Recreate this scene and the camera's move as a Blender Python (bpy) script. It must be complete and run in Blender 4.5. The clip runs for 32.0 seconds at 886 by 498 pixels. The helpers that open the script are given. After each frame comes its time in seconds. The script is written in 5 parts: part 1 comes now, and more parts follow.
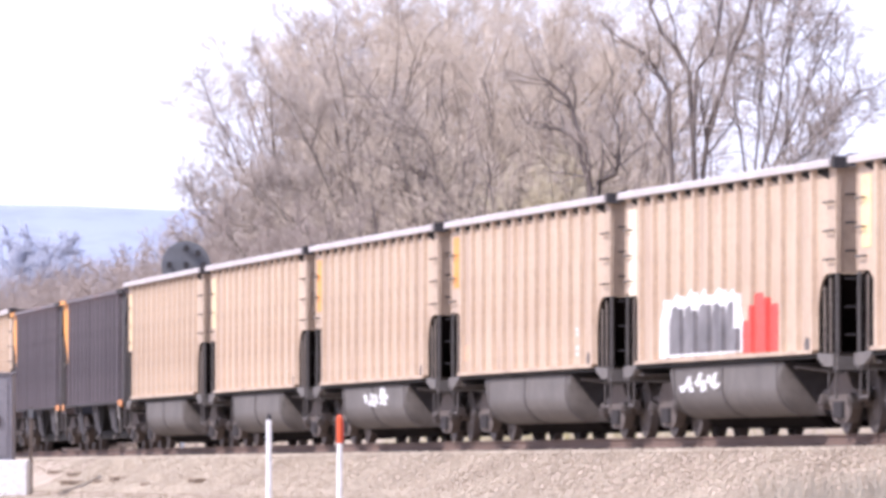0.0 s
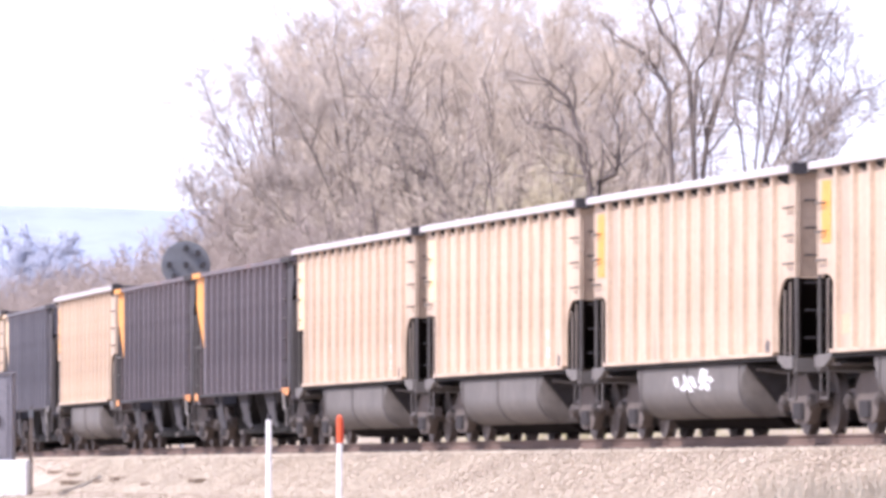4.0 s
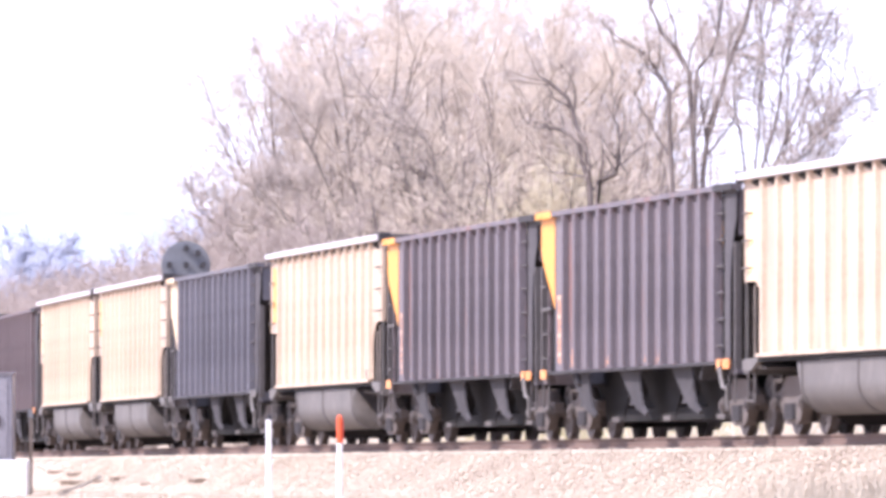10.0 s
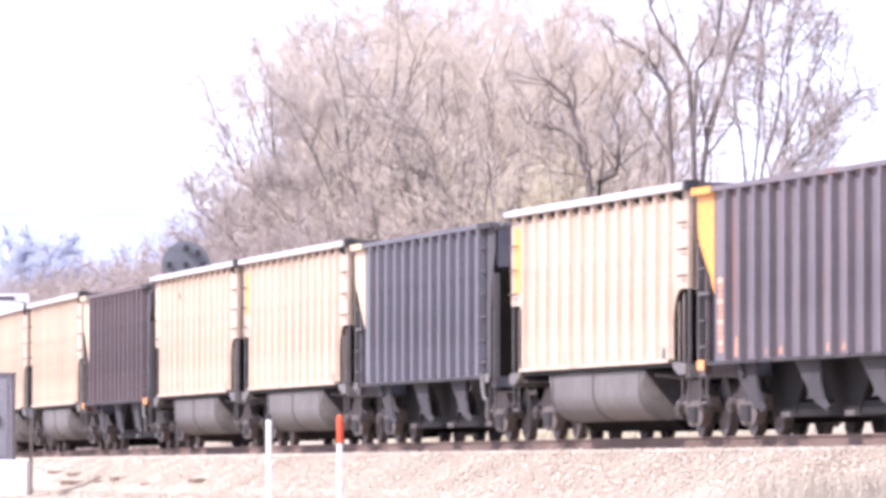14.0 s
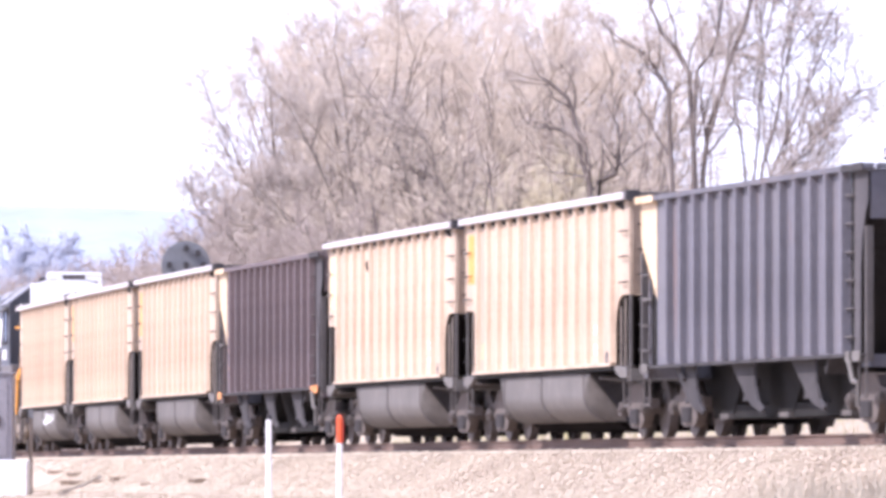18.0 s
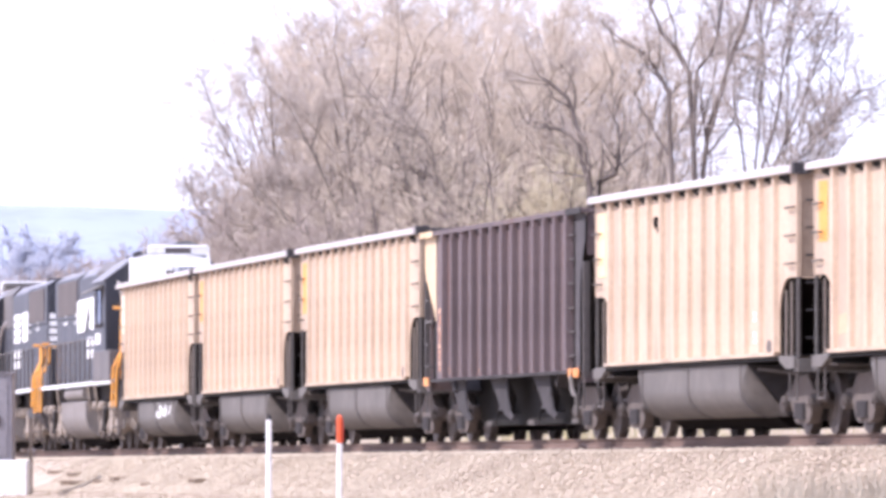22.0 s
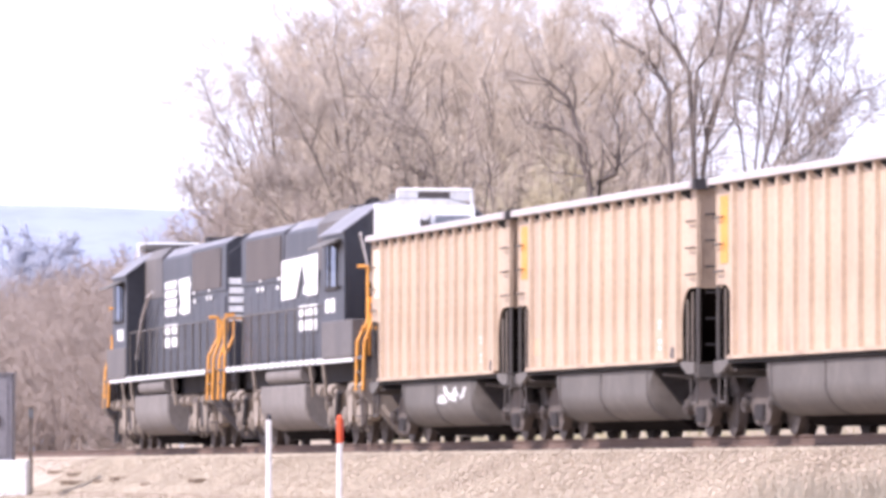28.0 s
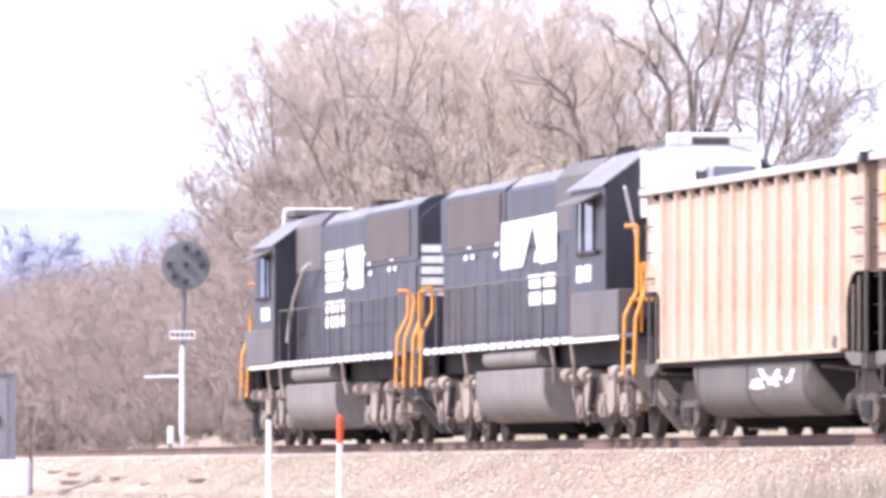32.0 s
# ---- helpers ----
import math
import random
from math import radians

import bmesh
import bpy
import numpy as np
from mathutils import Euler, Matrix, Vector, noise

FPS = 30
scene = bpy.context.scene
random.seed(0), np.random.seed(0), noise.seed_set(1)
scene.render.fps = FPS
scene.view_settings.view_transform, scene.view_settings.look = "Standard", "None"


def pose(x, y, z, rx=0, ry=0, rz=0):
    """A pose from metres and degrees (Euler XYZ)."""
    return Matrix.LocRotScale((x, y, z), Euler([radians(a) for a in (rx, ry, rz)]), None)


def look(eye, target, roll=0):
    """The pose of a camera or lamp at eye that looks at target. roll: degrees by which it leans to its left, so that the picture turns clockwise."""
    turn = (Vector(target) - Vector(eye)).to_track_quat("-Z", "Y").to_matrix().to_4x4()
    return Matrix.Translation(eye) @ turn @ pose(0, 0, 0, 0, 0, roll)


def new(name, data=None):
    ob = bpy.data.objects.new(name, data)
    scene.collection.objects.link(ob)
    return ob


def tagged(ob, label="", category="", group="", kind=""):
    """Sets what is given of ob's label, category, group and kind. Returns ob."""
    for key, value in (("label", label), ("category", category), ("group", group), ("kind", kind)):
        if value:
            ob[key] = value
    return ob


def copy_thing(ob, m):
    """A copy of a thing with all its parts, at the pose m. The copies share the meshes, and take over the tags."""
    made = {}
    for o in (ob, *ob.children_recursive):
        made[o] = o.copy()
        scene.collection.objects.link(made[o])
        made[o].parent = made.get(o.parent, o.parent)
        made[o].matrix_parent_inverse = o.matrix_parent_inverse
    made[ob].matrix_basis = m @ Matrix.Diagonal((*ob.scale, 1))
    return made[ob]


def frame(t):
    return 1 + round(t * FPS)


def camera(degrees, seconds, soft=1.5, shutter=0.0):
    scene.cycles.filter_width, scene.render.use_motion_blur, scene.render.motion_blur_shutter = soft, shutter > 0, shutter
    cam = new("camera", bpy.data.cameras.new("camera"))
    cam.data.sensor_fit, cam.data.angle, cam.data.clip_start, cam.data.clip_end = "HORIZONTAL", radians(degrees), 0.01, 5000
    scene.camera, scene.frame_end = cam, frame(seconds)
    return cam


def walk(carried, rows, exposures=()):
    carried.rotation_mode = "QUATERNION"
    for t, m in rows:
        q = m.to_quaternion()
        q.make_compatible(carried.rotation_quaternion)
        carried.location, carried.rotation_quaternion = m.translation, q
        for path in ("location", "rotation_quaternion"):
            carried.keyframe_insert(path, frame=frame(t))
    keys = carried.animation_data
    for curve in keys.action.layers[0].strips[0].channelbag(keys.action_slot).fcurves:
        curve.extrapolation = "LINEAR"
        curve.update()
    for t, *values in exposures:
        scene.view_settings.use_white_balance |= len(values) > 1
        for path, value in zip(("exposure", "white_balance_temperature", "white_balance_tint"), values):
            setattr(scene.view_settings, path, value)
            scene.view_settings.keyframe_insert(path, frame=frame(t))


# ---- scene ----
# One fixed camera with a long lens, looking along +Y at a train on a wide curve.
EYE = 1.6
cam = camera(6.0445, 32.0, soft=3.8, shutter=0.5)
STAND = pose(0, 0, EYE, 91.5174, 0, 0)
walk(cam, [(0.0, STAND), (32.0, STAND)],
     exposures=[(0.0, 0.61, 5650, 23), (3.0, 0.77, 5650, 23), (6.0, 0.98, 5650, 23), (9.0, 1.16, 5590, 24), (13.0, 1.15, 5570, 24), (16.0, 1.02, 5570, 24), (19.0, 0.95, 5570, 24), (21.0, 0.82, 5600, 24), (23.0, 0.82, 5650, 23),
                (25.0, 0.78, 5680, 23), (28.0, 0.74, 5800, 24), (30.0, 0.82, 5760, 24), (32.0, 0.93, 5690, 24)])

# ---- light ----
SUN_FROM = Vector((-0.94, -0.34, 0.0)).normalized()
SUN_UP = radians(49)
world = bpy.data.worlds.new("world")
scene.world = world
world.use_nodes = True
wn = world.node_tree.nodes
sky = wn.new("ShaderNodeTexSky")
sky.sky_type, sky.sun_disc = "NISHITA", False
sky.sun_elevation, sky.sun_rotation = SUN_UP, math.atan2(SUN_FROM.x, SUN_FROM.y)
sky.air_density, sky.dust_density, sky.ozone_density = 1.0, 1.5, 1.0
wn["Background"].inputs["Strength"].default_value = 0.12
# a bright veil of high thin cloud over the whole sky
veil = wn.new("ShaderNodeMix")
veil.data_type = "RGBA"
veil.inputs["Factor"].default_value = 0.8
veil.inputs[7].default_value = (8.1, 8.1, 8.9, 1)
world.node_tree.links.new(sky.outputs["Color"], veil.inputs[6])
world.node_tree.links.new(veil.outputs[2], wn["Background"].inputs["Color"])
sun = new("sun", bpy.data.lights.new("sun", "SUN"))
sun.data.energy, sun.data.angle, sun.data.color = 3.8, radians(0.6), (1.0, 0.90, 0.76)
sun.matrix_world = look(SUN_FROM * 40 + Vector((0, 0, 40 * math.tan(SUN_UP))), (0, 0, 0))

# ---- the track's line: q metres along it towards the camera, lat metres from the near side of the cars, up metres over the rail ----
RAIL = EYE + 0.5445
BEND, TURN = 5.1135e-4, radians(9.35472)
SIDE = 1.6


def heading(q):
    return TURN + BEND * q


def track(q, lat=SIDE, up=0.0):
    off = BEND * q * q / 2
    x = -1.5996 + math.sin(TURN) * q + math.cos(TURN) * off
    y = 160 - math.cos(TURN) * q + math.sin(TURN) * off
    a = heading(q)
    return Vector((x + lat * math.cos(a), y + lat * math.sin(a), RAIL + up))


def run(t):
    """Metres that the train has gone at t seconds."""
    return -8.6114e-6 * t**4 + 5.16290e-4 * t**3 - 0.0214999 * t**2 + 7.55582 * t - 0.0323


def on_track(u, t):
    q = u + run(t)
    p = track(q)
    return pose(p.x, p.y, p.z, 0, 0, math.degrees(heading(q)) - 90)


# ---- building blocks ----
class Geo:
    """Vertices and faces of one mesh."""

    def __init__(self):
        self.v, self.f = [], []

    def box(self, x0, x1, y0, y1, z0, z1):
        n = len(self.v)
        self.v += [(x, y, z) for x in (x0, x1) for y in (y0, y1) for z in (z0, z1)]
        self.f += [tuple(n + i for i in q) for q in ((0, 1, 3, 2), (4, 6, 7, 5), (0, 4, 5, 1), (2, 3, 7, 6), (0, 2, 6, 4), (1, 5, 7, 3))]
        return self

    def prism(self, pts, axis, a, b):
        """A flat outline pushed along an axis from a to b; the outline gives the two other coordinates in order."""
        n, k = len(self.v), len(pts)
        put = {"x": lambda p, s: (s, p[0], p[1]), "y": lambda p, s: (p[0], s, p[1]), "z": lambda p, s: (p[0], p[1], s)}[axis]
        self.v += [put(p, a) for p in pts] + [put(p, b) for p in pts]
        self.f += [tuple(range(n, n + k)), tuple(range(n + 2 * k - 1, n + k - 1, -1))]
        self.f += [(n + i, n + (i + 1) % k, n + k + (i + 1) % k, n + k + i) for i in range(k)]
        return self

    def cyl(self, p0, p1, r0, r1=None, k=8):
        p0, p1 = Vector(p0), Vector(p1)
        r1 = r0 if r1 is None else r1
        z = (p1 - p0).normalized()
        x = z.orthogonal().normalized()
        y = z.cross(x)
        n = len(self.v)
        for p, r in ((p0, r0), (p1, r1)):
            self.v += [tuple(p + (x * math.cos(6.28319 * i / k) + y * math.sin(6.28319 * i / k)) * r) for i in range(k)]
        self.f += [(n + i, n + (i + 1) % k, n + k + (i + 1) % k, n + k + i) for i in range(k)]
        self.f += [tuple(range(n + k - 1, n - 1, -1)), tuple(range(n + k, n + 2 * k))]
        return self

    def path(self, pts, r, k=6):
        for a, b in zip(pts, pts[1:]):
            self.cyl(a, b, r, k=k)
        return self

    def mesh(self, name, material):
        me = bpy.data.meshes.new(name)
        me.from_pydata(self.v, [], self.f)
        bm = bmesh.new()
        bm.from_mesh(me)
        bmesh.ops.recalc_face_normals(bm, faces=bm.faces)
        bm.to_mesh(me)
        bm.free()
        me.materials.append(material)
        return me


def part(name, geo, material, parent, label="", at=None, soft=0.0):
    """One mesh object under a thing or a part."""
    ob = new(name, geo.mesh(name, material) if isinstance(geo, Geo) else geo)
    ob.parent = parent
    if at is not None:
        ob.matrix_basis = at
    if label:
        tagged(ob, label)
    if soft:
        bev = ob.modifiers.new("edge", "BEVEL")
        bev.width, bev.segments, bev.limit_method = soft, 2, "ANGLE"
    return ob


def thing(name, label, category, group="", kind="", at=None, geo=None, material=None):
    ob = new(name, geo.mesh(name, material) if geo else None)
    if at is not None:
        ob.matrix_basis = at
    return tagged(ob, label, category, group, kind)


# ---- materials ----
def paint(name, c0, c1, rough=0.6, metal=0.0, fine=9.0, coarse=0.7, streak=0.0, dirt=None, bump=0.15, spec=0.4, vary=0.0, rust=None, island=0.0):
    """A worn surface: c0 to c1 in fine grain and coarse patches, with runs of dirt down it where streak is set and blotches of rust."""
    m = bpy.data.materials.new(name)
    m.use_nodes = True
    nt = m.node_tree
    N, Lk = nt.nodes, nt.links
    b = N["Principled BSDF"]
    co = N.new("ShaderNodeTexCoord")

    def tex(scale, detail=5, squash=(1, 1, 1)):
        mp = N.new("ShaderNodeMapping")
        mp.inputs["Scale"].default_value = squash
        Lk.new(co.outputs["Object"], mp.inputs["Vector"])
        t = N.new("ShaderNodeTexNoise")
        t.inputs["Scale"].default_value, t.inputs["Detail"].default_value = scale, detail
        Lk.new(mp.outputs["Vector"], t.inputs["Vector"])
        return t.outputs["Fac"]

    def span(src, lo, hi):
        r = N.new("ShaderNodeMapRange")
        r.inputs["From Min"].default_value, r.inputs["From Max"].default_value = lo, hi
        Lk.new(src, r.inputs["Value"])
        return r.outputs["Result"]

    def mix(fac, a, c):
        x = N.new("ShaderNodeMix")
        x.data_type = "RGBA"
        for sock, val in ((x.inputs["Factor"], fac), (x.inputs[6], a), (x.inputs[7], c)):
            if isinstance(val, (tuple, float)):
                sock.default_value = (*val, 1) if isinstance(val, tuple) else val
            else:
                Lk.new(val, sock)
        return x.outputs[2]

    grain = tex(fine)
    col = mix(span(tex(coarse), 0.3, 0.7), c0, c1)
    mid = tuple((a + c) / 2 * 0.72 for a, c in zip(c0, c1))
    col = mix(span(grain, 0.45, 0.85), col, mid)
    if streak:
        runs = span(tex(1.6, 6, (1.0, 1.0, 0.09)), 0.5, 0.78)
        k = N.new("ShaderNodeMath")
        k.operation = "MULTIPLY"
        k.inputs[1].default_value = streak
        Lk.new(runs, k.inputs[0])
        col = mix(k.outputs[0], col, dirt or mid)
    if rust:
        col = mix(span(tex(1.3, 7, (0.8, 0.8, 0.45)), 0.54, 0.74), col, rust)
    if vary or island:
        info = N.new("ShaderNodeObjectInfo" if vary else "ShaderNodeNewGeometry")
        hs = N.new("ShaderNodeHueSaturation")
        mr = N.new("ShaderNodeMapRange")
        mr.inputs["To Min"].default_value, mr.inputs["To Max"].default_value = 1 - vary - island, 1 + vary + island
        Lk.new(info.outputs["Random" if vary else "Random Per Island"], mr.inputs["Value"])
        Lk.new(mr.outputs["Result"], hs.inputs["Value"])
        Lk.new(col, hs.inputs["Color"])
        col = hs.outputs["Color"]
    Lk.new(col, b.inputs["Base Color"])
    b.inputs["Roughness"].default_value, b.inputs["Metallic"].default_value = rough, metal
    b.inputs["Specular IOR Level"].default_value = spec
    if bump:
        bp = N.new("ShaderNodeBump")
        bp.inputs["Strength"].default_value, bp.inputs["Distance"].default_value = bump, 0.02
        Lk.new(grain, bp.inputs["Height"])
        Lk.new(bp.outputs["Normal"], b.inputs["Normal"])
    return m


TAN = paint("tan_paint", (0.46, 0.345, 0.246), (0.565, 0.449, 0.334), 0.6, streak=0.8, dirt=(0.33, 0.25, 0.195), vary=0.06, rust=(0.34, 0.245, 0.18))
TAN_TOP = paint("bare_chord", (0.44, 0.40, 0.385), (0.56, 0.52, 0.50), 0.5)
GREY_HOP = paint("grey_hopper_paint", (0.096, 0.092, 0.107), (0.140, 0.134, 0.152), 0.6, streak=0.55, dirt=(0.20, 0.18, 0.17), rust=(0.155, 0.115, 0.11), vary=0.10)
BROWN_HOP = paint("brown_hopper_paint", (0.098, 0.074, 0.076), (0.138, 0.104, 0.106), 0.6, streak=0.7, dirt=(0.21, 0.15, 0.13), rust=(0.15, 0.085, 0.07), vary=0.10)
DUSK_HOP = paint("grey_brown_hopper_paint", (0.102, 0.088, 0.097), (0.144, 0.123, 0.132), 0.6, streak=0.7, dirt=(0.21, 0.16, 0.15), rust=(0.19, 0.10, 0.08), vary=0.10)
CREAM = paint("faded_cream", (0.58, 0.41, 0.23), (0.70, 0.56, 0.38), 0.55, streak=0.4, dirt=(0.5, 0.34, 0.2))
FRAME_DUST = paint("truck_dust", (0.20, 0.166, 0.138), (0.37, 0.315, 0.262), 0.9, fine=14)
UNDER = paint("underframe_grime", (0.085, 0.076, 0.074), (0.135, 0.120, 0.112), 0.85, fine=14)
TUB = paint("tub_grey", (0.100, 0.090, 0.083), (0.158, 0.144, 0.131), 0.7, coarse=0.9, streak=0.25, dirt=(0.13, 0.115, 0.105))
TRUCK = paint("truck_rust", (0.10, 0.083, 0.074), (0.165, 0.136, 0.120), 0.9, fine=16)
WHEEL = paint("wheel_steel", (0.085, 0.072, 0.066), (0.145, 0.123, 0.112), 0.7, metal=0.2, fine=12)
# near-black steel; on sloping sheets and end plates it puts in their shade
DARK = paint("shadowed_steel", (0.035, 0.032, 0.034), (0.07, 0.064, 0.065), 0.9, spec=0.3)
# body paint darkened for the shade on the end panel, with dirt streaks
SHADED_END = paint("shaded_end_paint", (0.055, 0.05, 0.054), (0.09, 0.082, 0.086), 0.9, streak=0.4, dirt=(0.12, 0.105, 0.1))
YELLOW = paint("reflective_yellow", (0.70, 0.285, 0.03), (0.78, 0.35, 0.06), 0.5, bump=0.05)
FADED_PANEL = paint("faded_panel", (0.80, 0.58, 0.25), (0.86, 0.68, 0.38), 0.5, bump=0.05)
PALE_PANEL = paint("washed_out_panel", (0.80, 0.70, 0.50), (0.86, 0.78, 0.62), 0.5, bump=0.05)
WHITE = paint("white_paint", (0.78, 0.78, 0.77), (0.86, 0.86, 0.85), 0.5, bump=0.05)
BLACK = paint("loco_black", (0.020, 0.021, 0.028), (0.036, 0.037, 0.048), 0.42, streak=0.6, dirt=(0.11, 0.10, 0.105), spec=0.5)
GRILLE = paint("radiator_grille", (0.085, 0.074, 0.07), (0.12, 0.10, 0.095), 0.7, fine=30)
ORANGE = paint("safety_orange", (0.78, 0.33, 0.05), (0.85, 0.42, 0.09), 0.5, bump=0.05)
TANKG = paint("tank_dust", (0.17, 0.152, 0.142), (0.235, 0.212, 0.196), 0.75, streak=0.1, dirt=(0.12, 0.105, 0.1))
DUSTY = paint("dusty_black", (0.10, 0.092, 0.095), (0.15, 0.135, 0.13), 0.6, streak=0.4, dirt=(0.2, 0.17, 0.15))
ROOF_PALE = paint("pale_roof_edge", (0.17, 0.17, 0.195), (0.25, 0.245, 0.27), 0.6, streak=0.3, dirt=(0.18, 0.17, 0.18))
GLASS = paint("window_glass", (0.10, 0.11, 0.13), (0.14, 0.15, 0.17), 0.06, bump=0.0, spec=1.0)
RUST = paint("rail_rust", (0.13, 0.085, 0.065), (0.20, 0.135, 0.105), 0.8, fine=20)
SLEEPER = paint("sleeper_wood", (0.10, 0.08, 0.066), (0.17, 0.14, 0.12), 0.95, fine=18, vary=0.15)
BALLAST = paint("ballast", (0.29, 0.23, 0.175), (0.48, 0.40, 0.317), 0.95, fine=16, coarse=0.6, bump=0.9, streak=0.5, dirt=(0.21, 0.165, 0.13))
STONES = paint("ballast_stones", (0.365, 0.306, 0.236), (0.505, 0.437, 0.345), 0.95, fine=3.0, coarse=0.25, bump=0.2, island=0.13)
CLOD = paint("brown_clod", (0.17, 0.128, 0.095), (0.25, 0.195, 0.145), 0.95, fine=9.0, bump=0.5)
EARTH = paint("dry_earth", (0.27, 0.215, 0.16), (0.40, 0.335, 0.25), 0.95, fine=5.0, coarse=0.25, bump=0.5)
GRASS = paint("pale_grass", (0.34, 0.31, 0.16), (0.46, 0.43, 0.25), 0.9, fine=2.0, coarse=0.2, bump=0.0)
STRAW = paint("dry_straw", (0.17, 0.145, 0.085), (0.33, 0.275, 0.18), 0.9, fine=2.0, coarse=0.2, bump=0.0)
REED = paint("pale_reed", (0.32, 0.285, 0.225), (0.45, 0.405, 0.325), 0.9, fine=2.0, coarse=0.3, bump=0.0)
# black that carries the shade in gaps, recesses and under the cars
SHADE_DARK = paint("shade_dark", (0.012, 0.011, 0.011), (0.026, 0.024, 0.023), 1.0, spec=0.2)
# brown-black with the shade of openings and undersides put into the colour
SHADE_BLACK = paint("shade_black", (0.006, 0.004, 0.004), (0.012, 0.009, 0.008), 1.0, spec=0.05)
PEACH = paint("faded_peach_patch", (0.60, 0.34, 0.21), (0.68, 0.43, 0.29), 0.7, fine=20)
PATCH = paint("red_orange_patch", (0.62, 0.22, 0.06), (0.74, 0.36, 0.13), 0.6, fine=20)
CHALK = paint("worn_grey_stencil", (0.14, 0.135, 0.145), (0.20, 0.19, 0.20), 0.8, fine=20)
FADED = paint("faded_orange_stencil", (0.56, 0.24, 0.11), (0.66, 0.34, 0.19), 0.7, fine=20, streak=0.6, dirt=(0.2, 0.12, 0.10))
BARK2 = paint("pale_bark", (0.32, 0.265, 0.235), (0.42, 0.35, 0.31), 0.95, fine=5)
BARK3 = paint("brown_bark", (0.17, 0.14, 0.12), (0.26, 0.215, 0.185), 0.95, fine=5)
BARK = paint("dark_bark", (0.125, 0.102, 0.092), (0.20, 0.167, 0.148), 0.95, fine=5)
TWIG = paint("twigs_brown", (0.465, 0.392, 0.312), (0.605, 0.515, 0.418), 0.95, fine=1.5, coarse=0.15, bump=0.0, island=0.22)
LACE = paint("grey_twigs", (0.37, 0.318, 0.278), (0.485, 0.42, 0.37), 0.95, fine=1.5, coarse=0.15, bump=0.0, island=0.2)
BUD = paint("budding_twigs", (0.46, 0.395, 0.27), (0.57, 0.50, 0.355), 0.9, fine=1.2, coarse=0.12, bump=0.0)
BRUSH = paint("brush_twigs", (0.445, 0.375, 0.305), (0.575, 0.495, 0.405), 0.95, fine=1.2, coarse=0.12, bump=0.0, island=0.22)
THICKET = paint("thicket_twigs", (0.31, 0.255, 0.225), (0.42, 0.352, 0.31), 0.95, fine=1.2, coarse=0.12, bump=0.0, island=0.2)
# the blue of distance haze is mixed into these two base colours
HAZED_HILL = paint("far_hill_hazed", (0.26, 0.30, 0.405), (0.31, 0.35, 0.455), 1.0, fine=0.05, coarse=0.004, bump=0.0)
HAZED_TREES = paint("far_trees_hazed", (0.38, 0.40, 0.49), (0.42, 0.44, 0.52), 1.0, fine=0.6, coarse=0.02, bump=0.0)
SIGNAL = paint("signal_grey", (0.14, 0.145, 0.155), (0.19, 0.195, 0.205), 0.6)
CABINET = paint("cabinet_aluminium", (0.22, 0.21, 0.23), (0.27, 0.26, 0.28), 0.5, metal=0.1)
SLEEVE = paint("red_orange_sleeve", (0.66, 0.095, 0.03), (0.74, 0.14, 0.05), 0.5, bump=0.0)
RED = paint("red_spray", (0.58, 0.055, 0.04), (0.68, 0.10, 0.075), 0.6, bump=0.0)
SPRAY = paint("dark_spray", (0.10, 0.095, 0.10), (0.24, 0.23, 0.235), 0.6, fine=4.0, coarse=1.6, bump=0.0)


# ---- ground ----
def line_x(y):
    """The track's middle at a distance y, carried on straight beyond the curve that is used."""
    q = np.clip((160 - np.asarray(y, float)) / math.cos(TURN), -260, 310)
    for _ in range(4):
        q = np.clip((160 + math.sin(TURN) * BEND * q * q / 2 - y) / math.cos(TURN), -260, 310)
    x = -1.5996 + np.sin(TURN) * q + np.cos(TURN) * BEND * q * q / 2 + SIDE * np.cos(TURN + BEND * q)
    y0 = 160 - np.cos(TURN) * q + np.sin(TURN) * BEND * q * q / 2
    return x - (np.asarray(y, float) - y0) * np.tan(TURN + BEND * q)


CS = (-400, -40, -14, -9, -6.5, -4.6, -3.5, 3.3, 4.2, 6, 9, 14, 30, 60, 110, 200)
ZS = (0.0, 0.35, 0.62, 0.80, 1.00, 1.08, 1.0, 1.15, 1.75, 2.15, 2.9, 3.4, 4.3, 6.0, 8.0, 8.0)


def ground_z(x, y):
    c = (np.asarray(x, float) - line_x(y)) * 0.985
    return np.interp(c, CS, ZS)


